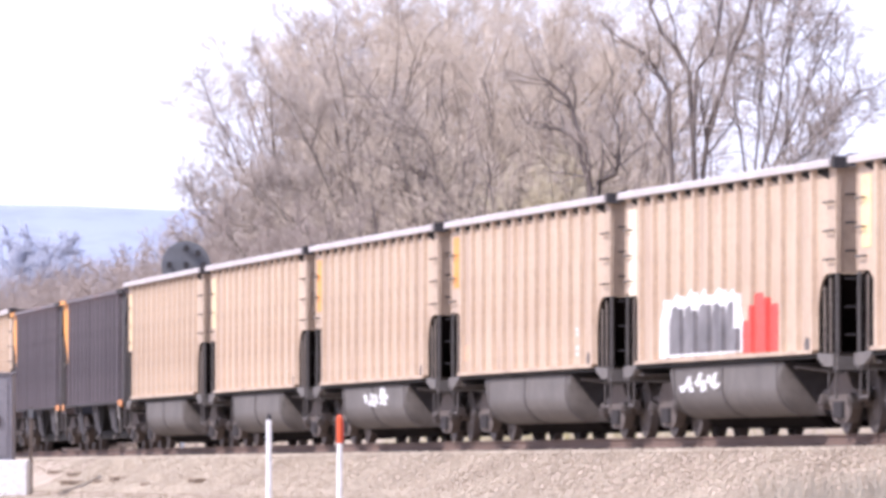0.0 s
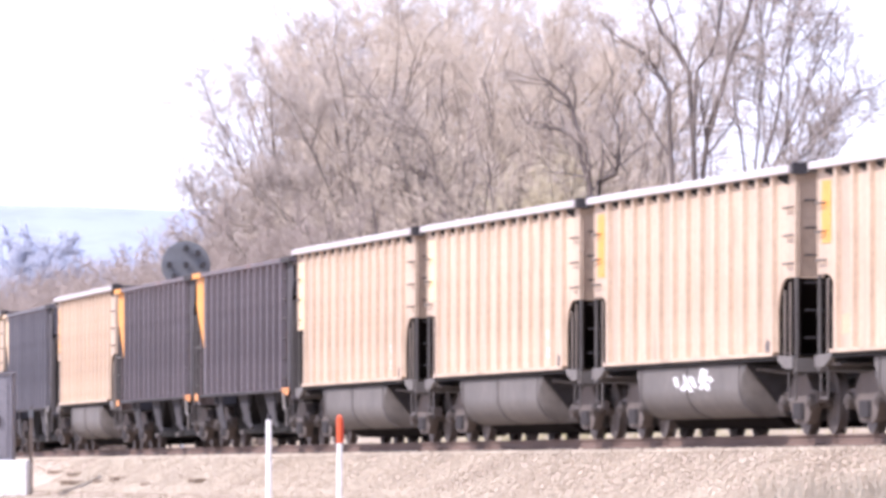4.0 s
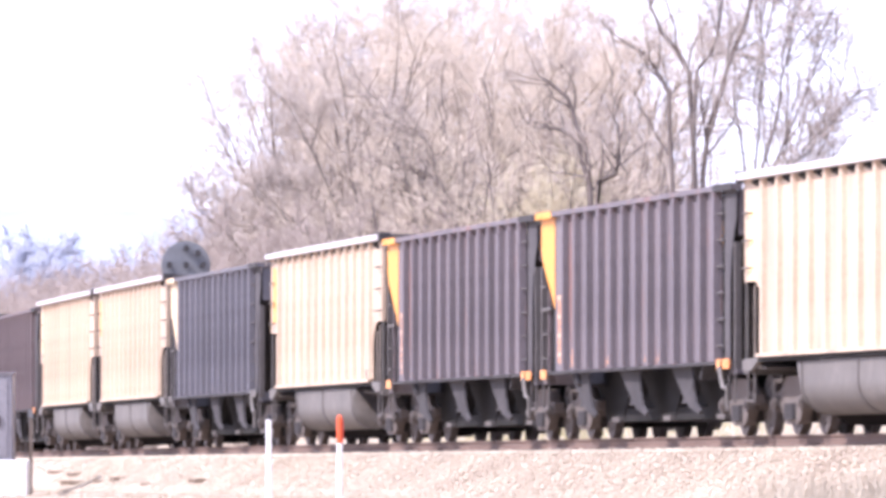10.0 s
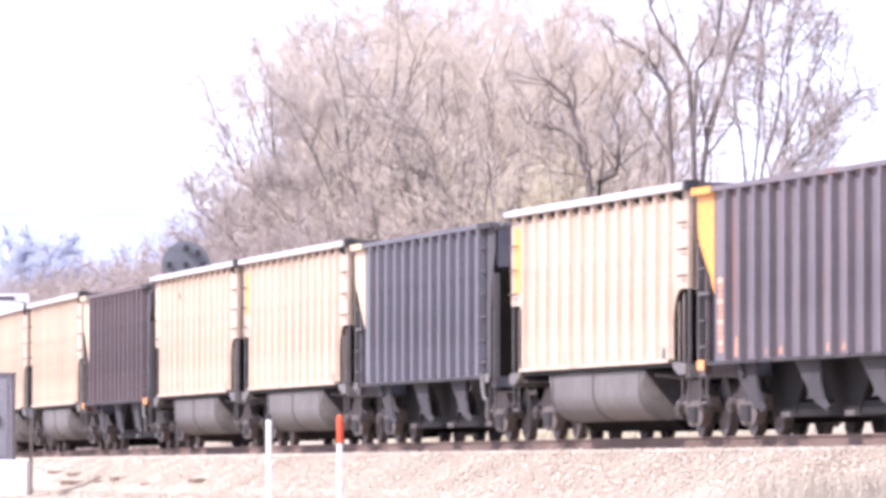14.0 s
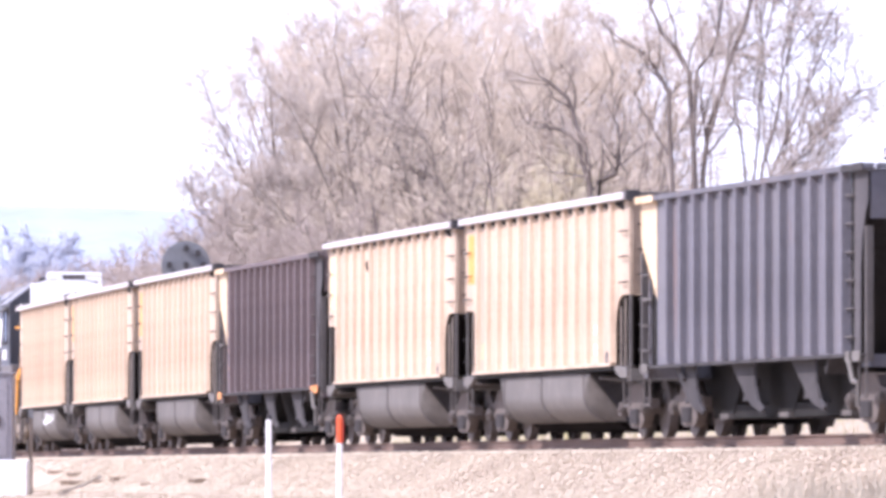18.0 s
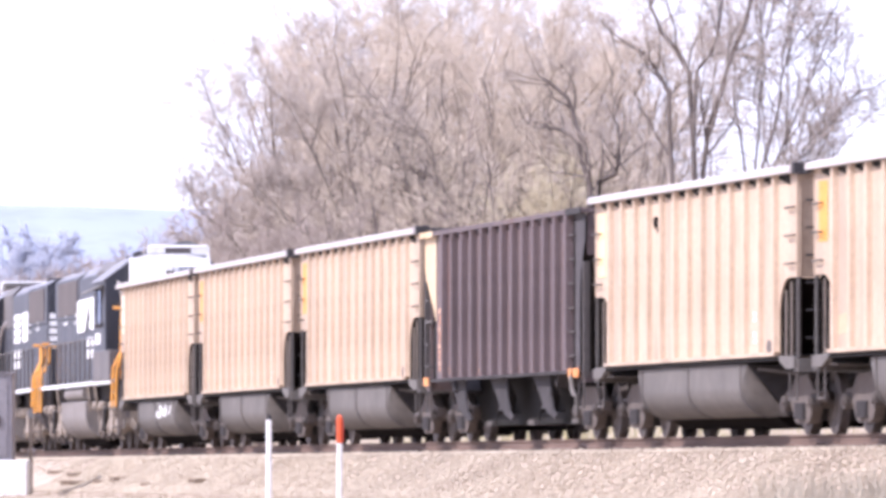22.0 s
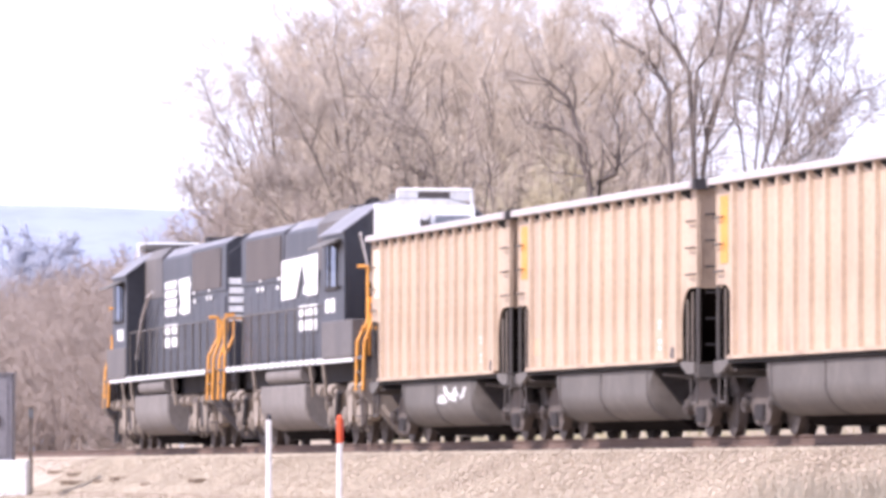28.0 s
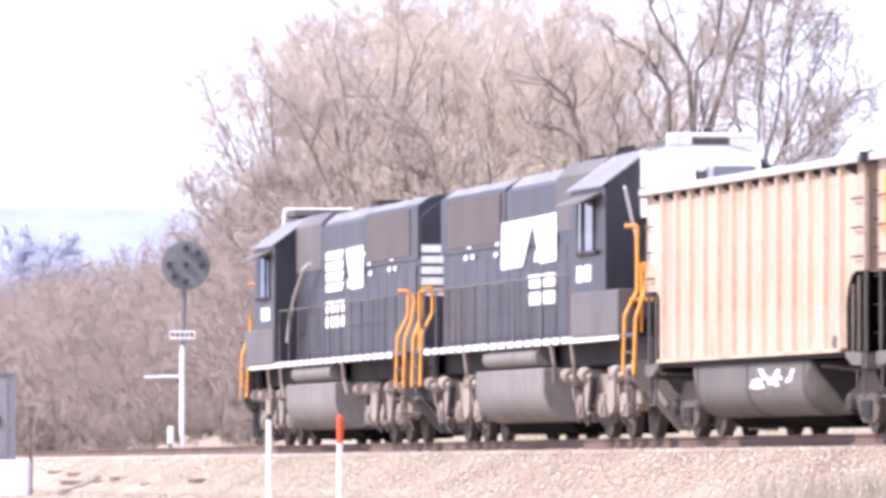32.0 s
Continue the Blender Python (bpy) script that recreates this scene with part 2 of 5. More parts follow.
def make_ground():
    ys = np.concatenate([[-600, -300, -200, -160, -120, -90, -60, -30, 0, 30, 60], np.arange(80, 330, 2.5), [340, 360, 390, 430, 500, 620, 800, 1200, 2000, 3200, 4900]])
    ds = np.concatenate([[-3000, -1200, -400, -120, -60, -40, -25, -18], np.arange(-14, 14.1, 0.7), [17, 21, 26, 32, 40, 50, 60, 80, 110, 150, 220, 400, 1200, 3000]])
    Y, D = np.meshgrid(ys, ds, indexing="ij")
    X = line_x(Y) + D
    Z = np.interp(D * 0.985, CS, ZS)
    rough = np.array([[noise.noise((x * 0.35, y * 0.35, 0.0)) * 0.07 + noise.noise((x * 0.05, y * 0.05, 3.0)) * 0.12 for x, y in zip(a, b)] for a, b in zip(X, Y)])
    Z = Z + rough * (np.abs(D) > 3.6) * np.clip((np.abs(D) - 3.6) / 4, 0, 1)
    n, m = X.shape
    v = np.stack([X, Y, Z], -1).reshape(-1, 3)
    i = np.arange((n - 1) * m).reshape(n - 1, m)[:, :-1].ravel()
    faces = np.stack([i, i + 1, i + m + 1, i + m], -1)
    me = bpy.data.meshes.new("ground")
    me.from_pydata(v.tolist(), [], faces.tolist())
    me.materials.append(EARTH)
    tagged(new("ground", me), "pale dry earth and grass beside the railway line", "ground", kind="structure")


def strip(name, profile, q0, q1, step, material):
    """A profile of (c from the middle, up from the rail) drawn along the track."""
    g = Geo()
    k = len(profile)
    qs = np.arange(q0, q1 + 0.01, step)
    for q in qs:
        g.v += [tuple(track(q, SIDE + c, u)) for c, u in profile]
    for i in range(len(qs) - 1):
        g.f += [(i * k + j, i * k + j + 1, (i + 1) * k + j + 1, (i + 1) * k + j) for j in range(k - 1)]
    return g


def make_track():
    bed = [(-3.9, -1.12), (-3.2, -0.86), (-2.6, -0.56), (-2.0, -0.27), (-1.7, -0.22), (1.7, -0.22), (2.1, -0.28), (2.9, -0.65), (3.7, -1.0)]
    tagged(new("ballast_bed", strip("ballast_bed", bed, -300, 306, 2.0, BALLAST).mesh("ballast_bed", BALLAST)),
           "grey-brown crushed stone ballast bed under the track", "ballast", kind="structure")
    line = tagged(new("railway_track"), "rusty steel rails on dark wooden sleepers in ballast", "railway track", kind="structure")
    for c in (-0.7525, 0.7525):
        prof = [(c + a, b) for a, b in ((-0.07, -0.17), (-0.07, -0.155), (-0.012, -0.135), (-0.012, -0.045), (-0.036, -0.03), (-0.036, 0.0),
                                        (0.036, 0.0), (0.036, -0.03), (0.012, -0.045), (0.012, -0.135), (0.07, -0.155), (0.07, -0.17))]
        part("rail", strip("rail", prof, -300, 306, 2.0, RUST), RUST, line)
    sl = Geo().box(-0.115, 0.115, -1.3, 1.3, -0.34, -0.172).mesh("sleeper", SLEEPER)
    rest = Geo()
    for i in range(1060):
        q = -290 + i * 0.56
        p = track(q, SIDE + random.uniform(-0.04, 0.04))
        m = pose(p.x, p.y, p.z, 0, 0, math.degrees(heading(q)) - 90 + random.uniform(-0.6, 0.6))
        if -100 < q < 45:
            part("sleeper", sl, None, line, at=m)
        else:
            n = len(rest.v)
            rest.box(-0.115, 0.115, -1.3, 1.3, -0.34, -0.172)
            rest.v[n:] = [tuple(m @ Vector(w)) for w in rest.v[n:]]
    tagged(part("far_sleepers", rest, SLEEPER, line), kind="stuff")


def make_stones():
    rng = np.random.default_rng(3)
    n = 84000
    q = rng.uniform(-112, 62, n)
    c = -rng.uniform(0, 1, n) ** 0.85 * 2.3 - 1.42
    c = np.where((q < -42) & (c < -2.7), -1.45 - rng.random(n) * 1.3, c)
    keep = (q > -40) | (c > -1.8) | (rng.random(n) < 0.3)
    q, c, n = q[keep], c[keep], int(keep.sum())
    c = np.where((q < -46) & (c < -2.0) & (rng.random(n) < 0.8), -1.45 - rng.random(n) * 0.6, c)
    far = rng.random(n) < 0.06
    c = np.where(far, rng.uniform(-0.6, 0.6, n), c)
    up = np.interp(-c, [1.3, 1.7, 2.0, 2.6, 3.2, 3.9, 4.4], [-0.215, -0.215, -0.262, -0.555, -0.855, -1.09, -1.07])
    a = TURN + BEND * q
    off = BEND * q * q / 2
    lat = SIDE + c
    x = -1.5996 + math.sin(TURN) * q + math.cos(TURN) * off + lat * np.cos(a)
    y = 160 - math.cos(TURN) * q + math.sin(TURN) * off + lat * np.sin(a)
    z = RAIL + up
    s = rng.uniform(0.014, 0.040, n) * np.where(rng.random(n) < 0.04, 1.7, 1)
    base = np.array([(1, 0, 0), (-1, 0, 0), (0, 1, 0), (0, -1, 0), (0, 0, 0.5), (0, 0, -0.6)], float)
    v = base[None] * s[:, None, None] * rng.uniform(0.55, 1.35, (n, 6, 3))
    t = rng.uniform(0, 6.28, n)
    vx = v[..., 0] * np.cos(t)[:, None] - v[..., 1] * np.sin(t)[:, None]
    vy = v[..., 0] * np.sin(t)[:, None] + v[..., 1] * np.cos(t)[:, None]
    v = np.stack([vx + x[:, None], vy + y[:, None], v[..., 2] + z[:, None] + 0.012], -1).reshape(-1, 3)
    f = np.array([(0, 2, 4), (2, 1, 4), (1, 3, 4), (3, 0, 4), (2, 0, 5), (1, 2, 5), (3, 1, 5), (0, 3, 5)])
    f = (f[None] + 6 * np.arange(n)[:, None, None]).reshape(-1, 3)
    tagged(raw("ballast_stones", v, f, STONES), "loose grey and tan crushed ballast stones on the slope", "stones", kind="stuff")


def raw(name, v, f, material):
    """A mesh object from arrays of points and of faces of one size."""
    me = bpy.data.meshes.new(name)
    k = f.shape[1]
    me.vertices.add(len(v))
    me.vertices.foreach_set("co", np.asarray(v, np.float32).ravel())
    me.loops.add(f.size)
    me.loops.foreach_set("vertex_index", f.astype(np.int32).ravel())
    me.polygons.add(len(f))
    me.polygons.foreach_set("loop_start", np.arange(len(f), dtype=np.int32) * k)
    me.update(calc_edges=True)
    me.materials.append(material)
    return new(name, me)


def make_tufts(name, label, n, where, size, material, seed, wide=0.08):
    """Thin upright blades; where(rng, n) gives the x and y of each."""
    rng = np.random.default_rng(seed)
    x, y = where(rng, n)
    z = ground_z(x, y) - 0.03
    h = rng.uniform(0.4, 1.0, n) * size
    w = h * wide * 0.5 + 0.003
    lean = rng.normal(0, 0.28, (n, 2)) * h[:, None]
    t = rng.uniform(0, 3.14, n)
    dx, dy = np.cos(t) * w, np.sin(t) * w
    v = np.stack([np.stack([x - dx, y - dy, z], -1), np.stack([x + dx, y + dy, z], -1),
                  np.stack([x + lean[:, 0], y + lean[:, 1], z + h], -1)], 1).reshape(-1, 3)
    f = np.arange(3 * n).reshape(-1, 3)
    tagged(raw(name, v, f, material), label, "grass", kind="stuff")


# ---- distance ----
def make_distance():
    g = Geo()
    xs = np.arange(-1800, 1801, 40)
    for x in xs:
        top = 116.5 + 4 * noise.noise((x * 0.006, 0, 0)) + 2.5 * noise.noise((x * 0.03, 1, 0)) - 0.010 * abs(x + 150)
        for d, k in ((3200, 0.0), (3330, 0.35), (3450, 0.75), (3560, 0.97), (3620, 1.0), (3900, 0.2)):
            g.v.append((x, d, k * top + 3 * noise.noise((x * 0.02, d * 0.02, 4)) * (0 < k < 1)))
    g.f = [(i * 6 + j, (i + 1) * 6 + j, (i + 1) * 6 + j + 1, i * 6 + j + 1) for i in range(len(xs) - 1) for j in range(5)]
    tagged(new("backdrop", g.mesh("backdrop", HAZED_HILL)), "long wooded ridge far away, haze put into its blue colour", "hill", kind="structure")


# ---- trees ----
def branches(rng, start, way, length, radius, k, rise, wander):
    """Bent branches: points (n, k + 1, 3) and radii (n, k + 1)."""
    n = len(length)
    pts, d = [start], way
    for _ in range(k):
        d = d + rng.normal(0, wander, (n, 3)) + np.array([0, 0, rise])
        d = d / np.linalg.norm(d, axis=1, keepdims=True)
        pts.append(pts[-1] + d * (length / k)[:, None])
    return np.stack(pts, 1), radius[:, None] * np.linspace(1.0, 0.42, k + 1)


def shoots(rng, pts, rad, per, low, spread, ratio, length, thick):
    """Starts, ways, lengths and radii of branches that leave the given ones."""
    n, k = len(pts), pts.shape[1] - 1
    f = np.sort(rng.uniform(low, 1.0, (n, per)), axis=1)
    f[:, -1] = 1.0
    at = np.minimum((f * k).astype(int), k - 1)
    r = np.arange(n)[:, None]
    u = (f * k - at)[..., None]
    start = pts[r, at] * (1 - u) + pts[r, at + 1] * u
    d = pts[r, at + 1] - pts[r, at]
    d = d / np.linalg.norm(d, axis=-1, keepdims=True)
    side = rng.normal(0, 1, (n, per, 3))
    side -= d * (side * d).sum(-1, keepdims=True)
    side /= np.linalg.norm(side, axis=-1, keepdims=True)
    ang = rng.uniform(spread[0], spread[1], (n, per, 1))
    ang[:, -1] *= 0.45
    way = d * np.cos(ang) + side * np.sin(ang)
    ln = length[:, None] * ratio * rng.uniform(0.6, 1.15, (n, per)) * (1.15 - 0.5 * f)
    rd = (rad[r, at] * (1 - u[..., 0]) + rad[r, at + 1] * u[..., 0]) * thick
    return start.reshape(-1, 3), way.reshape(-1, 3), ln.ravel(), rd.ravel()


def skin(groups, least):
    """Three-sided limbs round lists of (points, radii)."""
    V, F, n0 = [], [], 0
    for pts, rad in groups:
        n, k1 = rad.shape
        rad = np.maximum(rad, least)
        d = np.gradient(pts, axis=1)
        d /= np.linalg.norm(d, axis=-1, keepdims=True) + 1e-9
        ref = np.where(np.abs(d[..., 2:3]) > 0.8, np.array([1.0, 0, 0]), np.array([0, 0, 1.0]))
        a = np.cross(d, ref)
        a /= np.linalg.norm(a, axis=-1, keepdims=True) + 1e-9
        b = np.cross(d, a)
        ring = np.stack([pts + (a * math.cos(w) + b * math.sin(w)) * rad[..., None] for w in (0, 2.0944, 4.1888)], 2)
        V.append(ring.reshape(-1, 3))
        i = (np.arange(n)[:, None] * k1 + np.arange(k1 - 1)[None]).ravel() * 3
        for j in range(3):
            F.append(np.stack([i + j, i + (j + 1) % 3, i + (j + 1) % 3 + 3, i + j + 3], -1) + n0)
        n0 += n * k1 * 3
    return np.concatenate(V), np.concatenate(F)


def spikes(pts, rad, least):
    """Three-sided pointed twigs along straight two-point lines."""
    n = len(pts)
    r = np.maximum(rad[:, 0], least)[:, None]
    d = pts[:, 1] - pts[:, 0]
    a = np.cross(d, np.array([0.31, 0.87, 0.38]))
    a /= np.linalg.norm(a, axis=1, keepdims=True) + 1e-9
    b = np.cross(d, a)
    b /= np.linalg.norm(b, axis=1, keepdims=True) + 1e-9
    v = np.stack([pts[:, 0] + (a * math.cos(w) + b * math.sin(w)) * r for w in (0, 2.0944, 4.1888)] + [pts[:, 1]], 1).reshape(-1, 3)
    f = np.array([(0, 1, 3), (1, 2, 3), (2, 0, 3)])
    return v, (f[None] + 4 * np.arange(n)[:, None, None]).reshape(-1, 3)


def bare_tree(seed, height, stems, reach, counts, twig, bark, crown, label, name="tree", lean=0.08, girth=0.009, forks=None, gnarl=1.0, deep=False):
    """A leafless tree at the origin: stems, limbs, and a crown of fine branches."""
    rng = np.random.default_rng(seed)
    n = stems
    way = rng.normal(0, lean, (n, 3))
    way[:, 2] = 1
    base = rng.normal(0, 0.12 * (n > 1), (n, 3))
    base[:, 2] = -0.3
    ln = height * rng.uniform(0.66, 0.8, n)
    p0, r0 = branches(rng, base, way / np.linalg.norm(way, axis=1, keepdims=True), ln, np.full(n, height * girth), 8, 0.03, 0.055)
    if forks:
        n = len(forks)
        f = np.linspace(0, 1, 10) ** 0.8
        p0 = np.zeros((n, 10, 3))
        for i, k in enumerate(forks):
            for a, j in ((0, 0), (2, 1)):
                p0[i, :, a] = np.interp(f, np.linspace(0, 1, len(k)), [c[j] for c in k])
        p0[..., 1] = np.cumsum(rng.normal(0, 0.12, p0.shape[:2]), axis=1)
        p0[:, 1:, 0] += rng.normal(0, 0.035, (n, 9))
        ln = np.array([k[-1][1] * 0.62 for k in forks])
        r0 = height * girth * np.linspace(1.0, 0.35, 10)[None] * np.ones((n, 1))
    s1 = shoots(rng, p0, r0, counts[0], 0.22, (0.5, 1.05), reach, ln, 0.55)
    p1, r1 = branches(rng, *s1, 7, 0.10 / gnarl, 0.17 * gnarl)
    s2 = shoots(rng, p1, r1, counts[1], 0.2, (0.4, 1.0), 0.60, s1[2], 0.6)
    p2, r2 = branches(rng, *s2, 4, 0.045, 0.24 * gnarl)
    s3 = shoots(rng, p2, r2, counts[2], 0.15, (0.45, 1.2), 0.66, s2[2], 0.62)
    p3, r3 = branches(rng, *s3, 1, 0.03, 0.16)
    s4 = shoots(rng, p3, r3, counts[3], 0.1, (0.35, 1.1), 0.98, s3[2], 0.7)
    p4, r4 = branches(rng, *s4, 1, 0.02, 0.14)
    k = 1.0 if forks else height / max(p4[..., 2].max(), p3[..., 2].max())
    p0, p1, p2, p3, p4 = (p * k for p in (p0, p1, p2, p3, p4))
    ob = tagged(new(name), label, "tree", "bare trees behind the line")
    for nm, groups, least, m in (("trunk", [(p0, r0), (p1, r1)] + [(p2, r2)] * deep, 0.018, bark), ("crown", [(p2, r2)] * (not deep) + [(p3, r3)], twig, crown)):
        v, f = skin(groups, least)
        raw(nm, v, f, m).parent = ob
    v, f = spikes(p4, r4, twig * 0.95)
    raw("outer_crown", v, f, crown).parent = ob
    return ob


def spot(px, y):
    """x for a bearing: px counts 1568 across the view, at the distance y."""
    return (px - 784) / 14849.4 * y


def make_trees():
    tall = [bare_tree(10 + i, 15.0, 3, 0.46, (7, 6, 6, 5), 0.009, BARK3 if i % 4 else BARK2, TWIG, "tall bare brown tree with spreading crown and fine twigs", lean=0.15, girth=0.009, gnarl=0.95) for i in range(4)]
    back = [bare_tree(30 + i, 15.0, 4, 0.42, (6, 6, 6, 5), 0.009, BARK2, BRUSH, "bare pinkish-brown tree with a dense crown of twigs", lean=0.2, girth=0.0075) for i in range(3)]
    slim = [bare_tree(130 + i, 13.0, 2, 0.48, (6, 5, 5, 4), 0.008, BARK3, LACE, "slender bare tree with a thin open crown", lean=0.16, girth=0.007, gnarl=1.0) for i in range(2)]
    low = [bare_tree(50 + i, 7.0, 6, 0.55, (5, 4, 5, 5), 0.008, BARK2, THICKET, "leafless brown bush with many thin stems", name="bush", lean=0.4) for i in range(3)]
    rng = random.Random(7)
    used = set()

    def plant(ob, px, y, top, tall_of):
        """top counts down the view, like px across it."""
        x = spot(px, y)
        z = float(ground_z(x, y))
        k = ((834 - top) / 14849.4 * y + EYE - z) / tall_of
        m = pose(x, y, z, 0, 0, rng.uniform(0, 360))
        if ob.name not in used:
            used.add(ob.name)
            c = ob
            c.matrix_basis = m
        else:
            c = copy_thing(ob, m)
        c.scale = (k * rng.uniform(0.9, 1.1), k * rng.uniform(0.9, 1.1), k)

    def skyline(px):
        """The top of the wood along the view."""
        return float(np.interp(px, [0, 60, 120, 180, 230, 300, 345, 375, 400, 440, 465, 510, 560, 640, 1000, 1100, 1180, 1300, 1380, 1420, 1460, 1500],
                               [470, 460, 450, 432, 418, 412, 400, 385, 350, 245, 150, 80, 10, -75, -105, -50, 40, 70, 45, 90, 190, 300]))

    n = 0
    for kinds, px0, px1, step, y0, y1, drop in ((tall, 590, 1120, 50, 258, 292, 110), (back, 570, 1110, 52, 305, 335, 60), (back, 600, 1000, 85, 340, 360, 10)):
        px = px0
        while px < px1:
            plant(kinds[n % len(kinds)], px, rng.uniform(y0, y1), skyline(px - 25 * (px < 620)) + rng.uniform(0, drop), 15.0)
            px += step * rng.uniform(0.8, 1.2)
            n += 1
    for px, y, top in ((1165, 290, 90), (1205, 280, 150), (1275, 290, 190), (1240, 300, 120), (1450, 275, 190), (1120, 262, 30), (440, 285, 190), (505, 300, 70), (560, 310, 20), (372, 285, 300)):
        plant(slim[n % 2], px, y, top, 13.0)
        n += 1
    # brush along the foot of the wood and away to the far bend
    for i in range(64):
        px = -50 + i * 7.2 + rng.uniform(-14, 14)
        y = rng.uniform(285 + 0.06 * max(0, 450 - px), 460)
        plant(low[i % 3], px, y, skyline(px) + rng.uniform(2, 60), 7.0)
    for i in range(30):
        px = 400 + i * 26 + rng.uniform(-14, 14)
        plant(low[i % 3], px, rng.uniform(240, 285), rng.uniform(300, 410) - 0.04 * (px - 400), 7.0)
    # short scrub between the line and the wood, on the far side of the track only
    scrub = [bare_tree(60 + i, 3.0, 9, 0.6, (5, 5, 5, 4), 0.007, BARK3, THICKET, "low tangled brown scrub", name="bush", lean=0.6) for i in range(2)]
    for i in range(70):
        px = -20 + i * 6.6 + rng.uniform(-10, 10)
        y = rng.uniform(236, 330)
        if spot(px, y) > float(line_x(y)) + 5.5 and abs(px - 322) > 12:
            plant(scrub[i % 2], px, y, rng.uniform(655, 735), 3.0)
    bud = bare_tree(41, 9.0, 3, 0.45, (8, 6, 5, 4), 0.012, BARK2, BUD, "small tree with yellow-green budding twigs", lean=0.2)
    for px, y, top in ((890, 246, 255), (965, 240, 235), (800, 250, 310), (1015, 236, 265)):
        plant(bud, px, y, top, 9.0)
    for px, y, top in ((62, 900, 385), (84, 940, 402), (44, 880, 415)):
        x = spot(px, y)
        z = float(ground_z(x, y))
        far = bare_tree(70 + px, (834 - top) / 14849.4 * y + EYE - z, 4, 0.42, (14, 8, 7, 5), 0.07, HAZED_TREES, HAZED_TREES, "far bare tree with haze put into its blue-grey colour")
        far.matrix_basis = pose(x, y, z)
    # a few open trees at the edge of the wood, their limbs showing before the rest
    edge = [bare_tree(120 + i, 12.0, 2 + i, 0.55, (7, 5, 4, 4), 0.009, BARK, TWIG, "open bare tree with dark crooked limbs at the wood's edge", lean=0.24, girth=0.0075, gnarl=1.35, deep=True) for i in range(3)]
    for i, (px, y, top) in enumerate(((1075, 262, 20), (690, 248, 60), (765, 244, 150), (850, 250, 40), (915, 240, 110), (985, 238, 30), (1115, 236, 90))):
        plant(edge[i % 3], px, y, top, 12.0)
    # the near trees with dark forked stems: each stem by its bends, as (sideways, up)
    fork_a = [[(0, -0.3), (0.05, 4), (0, 9.0), (-0.7, 10.0), (-1.0, 10.5), (-0.95, 13)], [(0.05, -0.3), (0, 4), (0.02, 9.0), (0.65, 10.0), (0.8, 13)],
              [(0.3, -0.3), (0.2, 5.5), (0.3, 7.6), (0.85, 9.3), (1.4, 10.8), (1.6, 13.2)], [(-0.4, -0.3), (-0.5, 6), (-0.6, 8.5), (-1.05, 9.4), (-1.8, 9.9)]]
    fork_b = [[(0.05, -0.3), (0, 5), (-0.09, 6.8), (-0.43, 8.17), (-0.58, 8.8), (-0.96, 9.25), (-1.4, 9.5)], [(0.1, -0.3), (0, 5), (0.05, 6.8), (0.5, 6.95), (0.62, 7.4), (0.62, 8.2)],
              [(0.0, -0.3), (-0.02, 5), (-0.12, 6.7), (-0.35, 7.7), (-0.8, 8.15), (-1.6, 8.2)]]
    fork_c = [[(0, -0.3), (0, 6.2), (-0.35, 8.8), (-0.5, 11)], [(0.1, -0.3), (0.1, 6.2), (0.35, 9), (0.35, 11.4)], [(0.15, -0.3), (0.2, 6.2), (0.85, 8.8), (1.15, 10.9)],
              [(0.15, -0.3), (0.3, 6.0), (1.15, 8.0), (1.85, 9.7)], [(0.2, -0.3), (0.4, 5.8), (1.4, 7.3), (2.4, 8.5)]]
    fork_d = [[(0, -0.3), (-0.3, 4), (-0.9, 7), (-2.2, 9.6)], [(0, -0.3), (0.05, 5), (-0.3, 8), (-0.8, 11.2)], [(0.1, -0.3), (0.3, 5), (0.8, 8), (1.1, 11.4)], [(-0.1, -0.3), (-0.6, 3.8), (-1.5, 5.6), (-3.0, 7.0)]]
    fork_e = [[(0, -0.3), (0.1, 3), (-0.8, 4.6), (-2.4, 5.8)], [(0.1, -0.3), (0, 4), (-0.5, 6.2), (-1.4, 7.4)], [(0.2, -0.3), (0.4, 4), (0.9, 6.5), (1.0, 8.2)]]
    for seed, px, y, h, fk in ((101, 515, 262, 12.0, fork_d), (102, 580, 270, 13.0, fork_d), (103, 470, 268, 8.5, fork_e), (104, 410, 280, 7.5, fork_e), (105, 640, 255, 12.0, fork_d)):
        t = bare_tree(seed, h, 1, 0.40, (9, 6, 6, 5), 0.008, BARK3, LACE, "bare brown tree fanning out over the open slope", girth=0.006, forks=fk, gnarl=0.9)
        t.matrix_basis = pose(spot(px, y), y, float(ground_z(spot(px, y), y)))
    for seed, px, y, h, fk in ((91, 1228, 205, 14.0, fork_a), (93, 1052, 214, 10.5, fork_b), (94, 1325, 214, 11.0, fork_c), (97, 1372, 228, 10.0, fork_c), (96, 800, 245, 10.5, fork_b)):
        t = bare_tree(seed, h, 1, 0.27 if fk is not fork_c else 0.36, (8, 5, 5, 4) if fk is not fork_c else (9, 6, 5, 4), 0.007, BARK if seed != 96 else BARK3, LACE, "dark bare tree with forked stems and open crown", girth=0.0058 if fk is fork_a else 0.0095 if fk is fork_b else 0.0045, forks=fk, gnarl=1.0 if fk is not fork_c else 1.3)
        t.matrix_basis = pose(spot(px, y), y, float(ground_z(spot(px, y), y)) - 1.0)


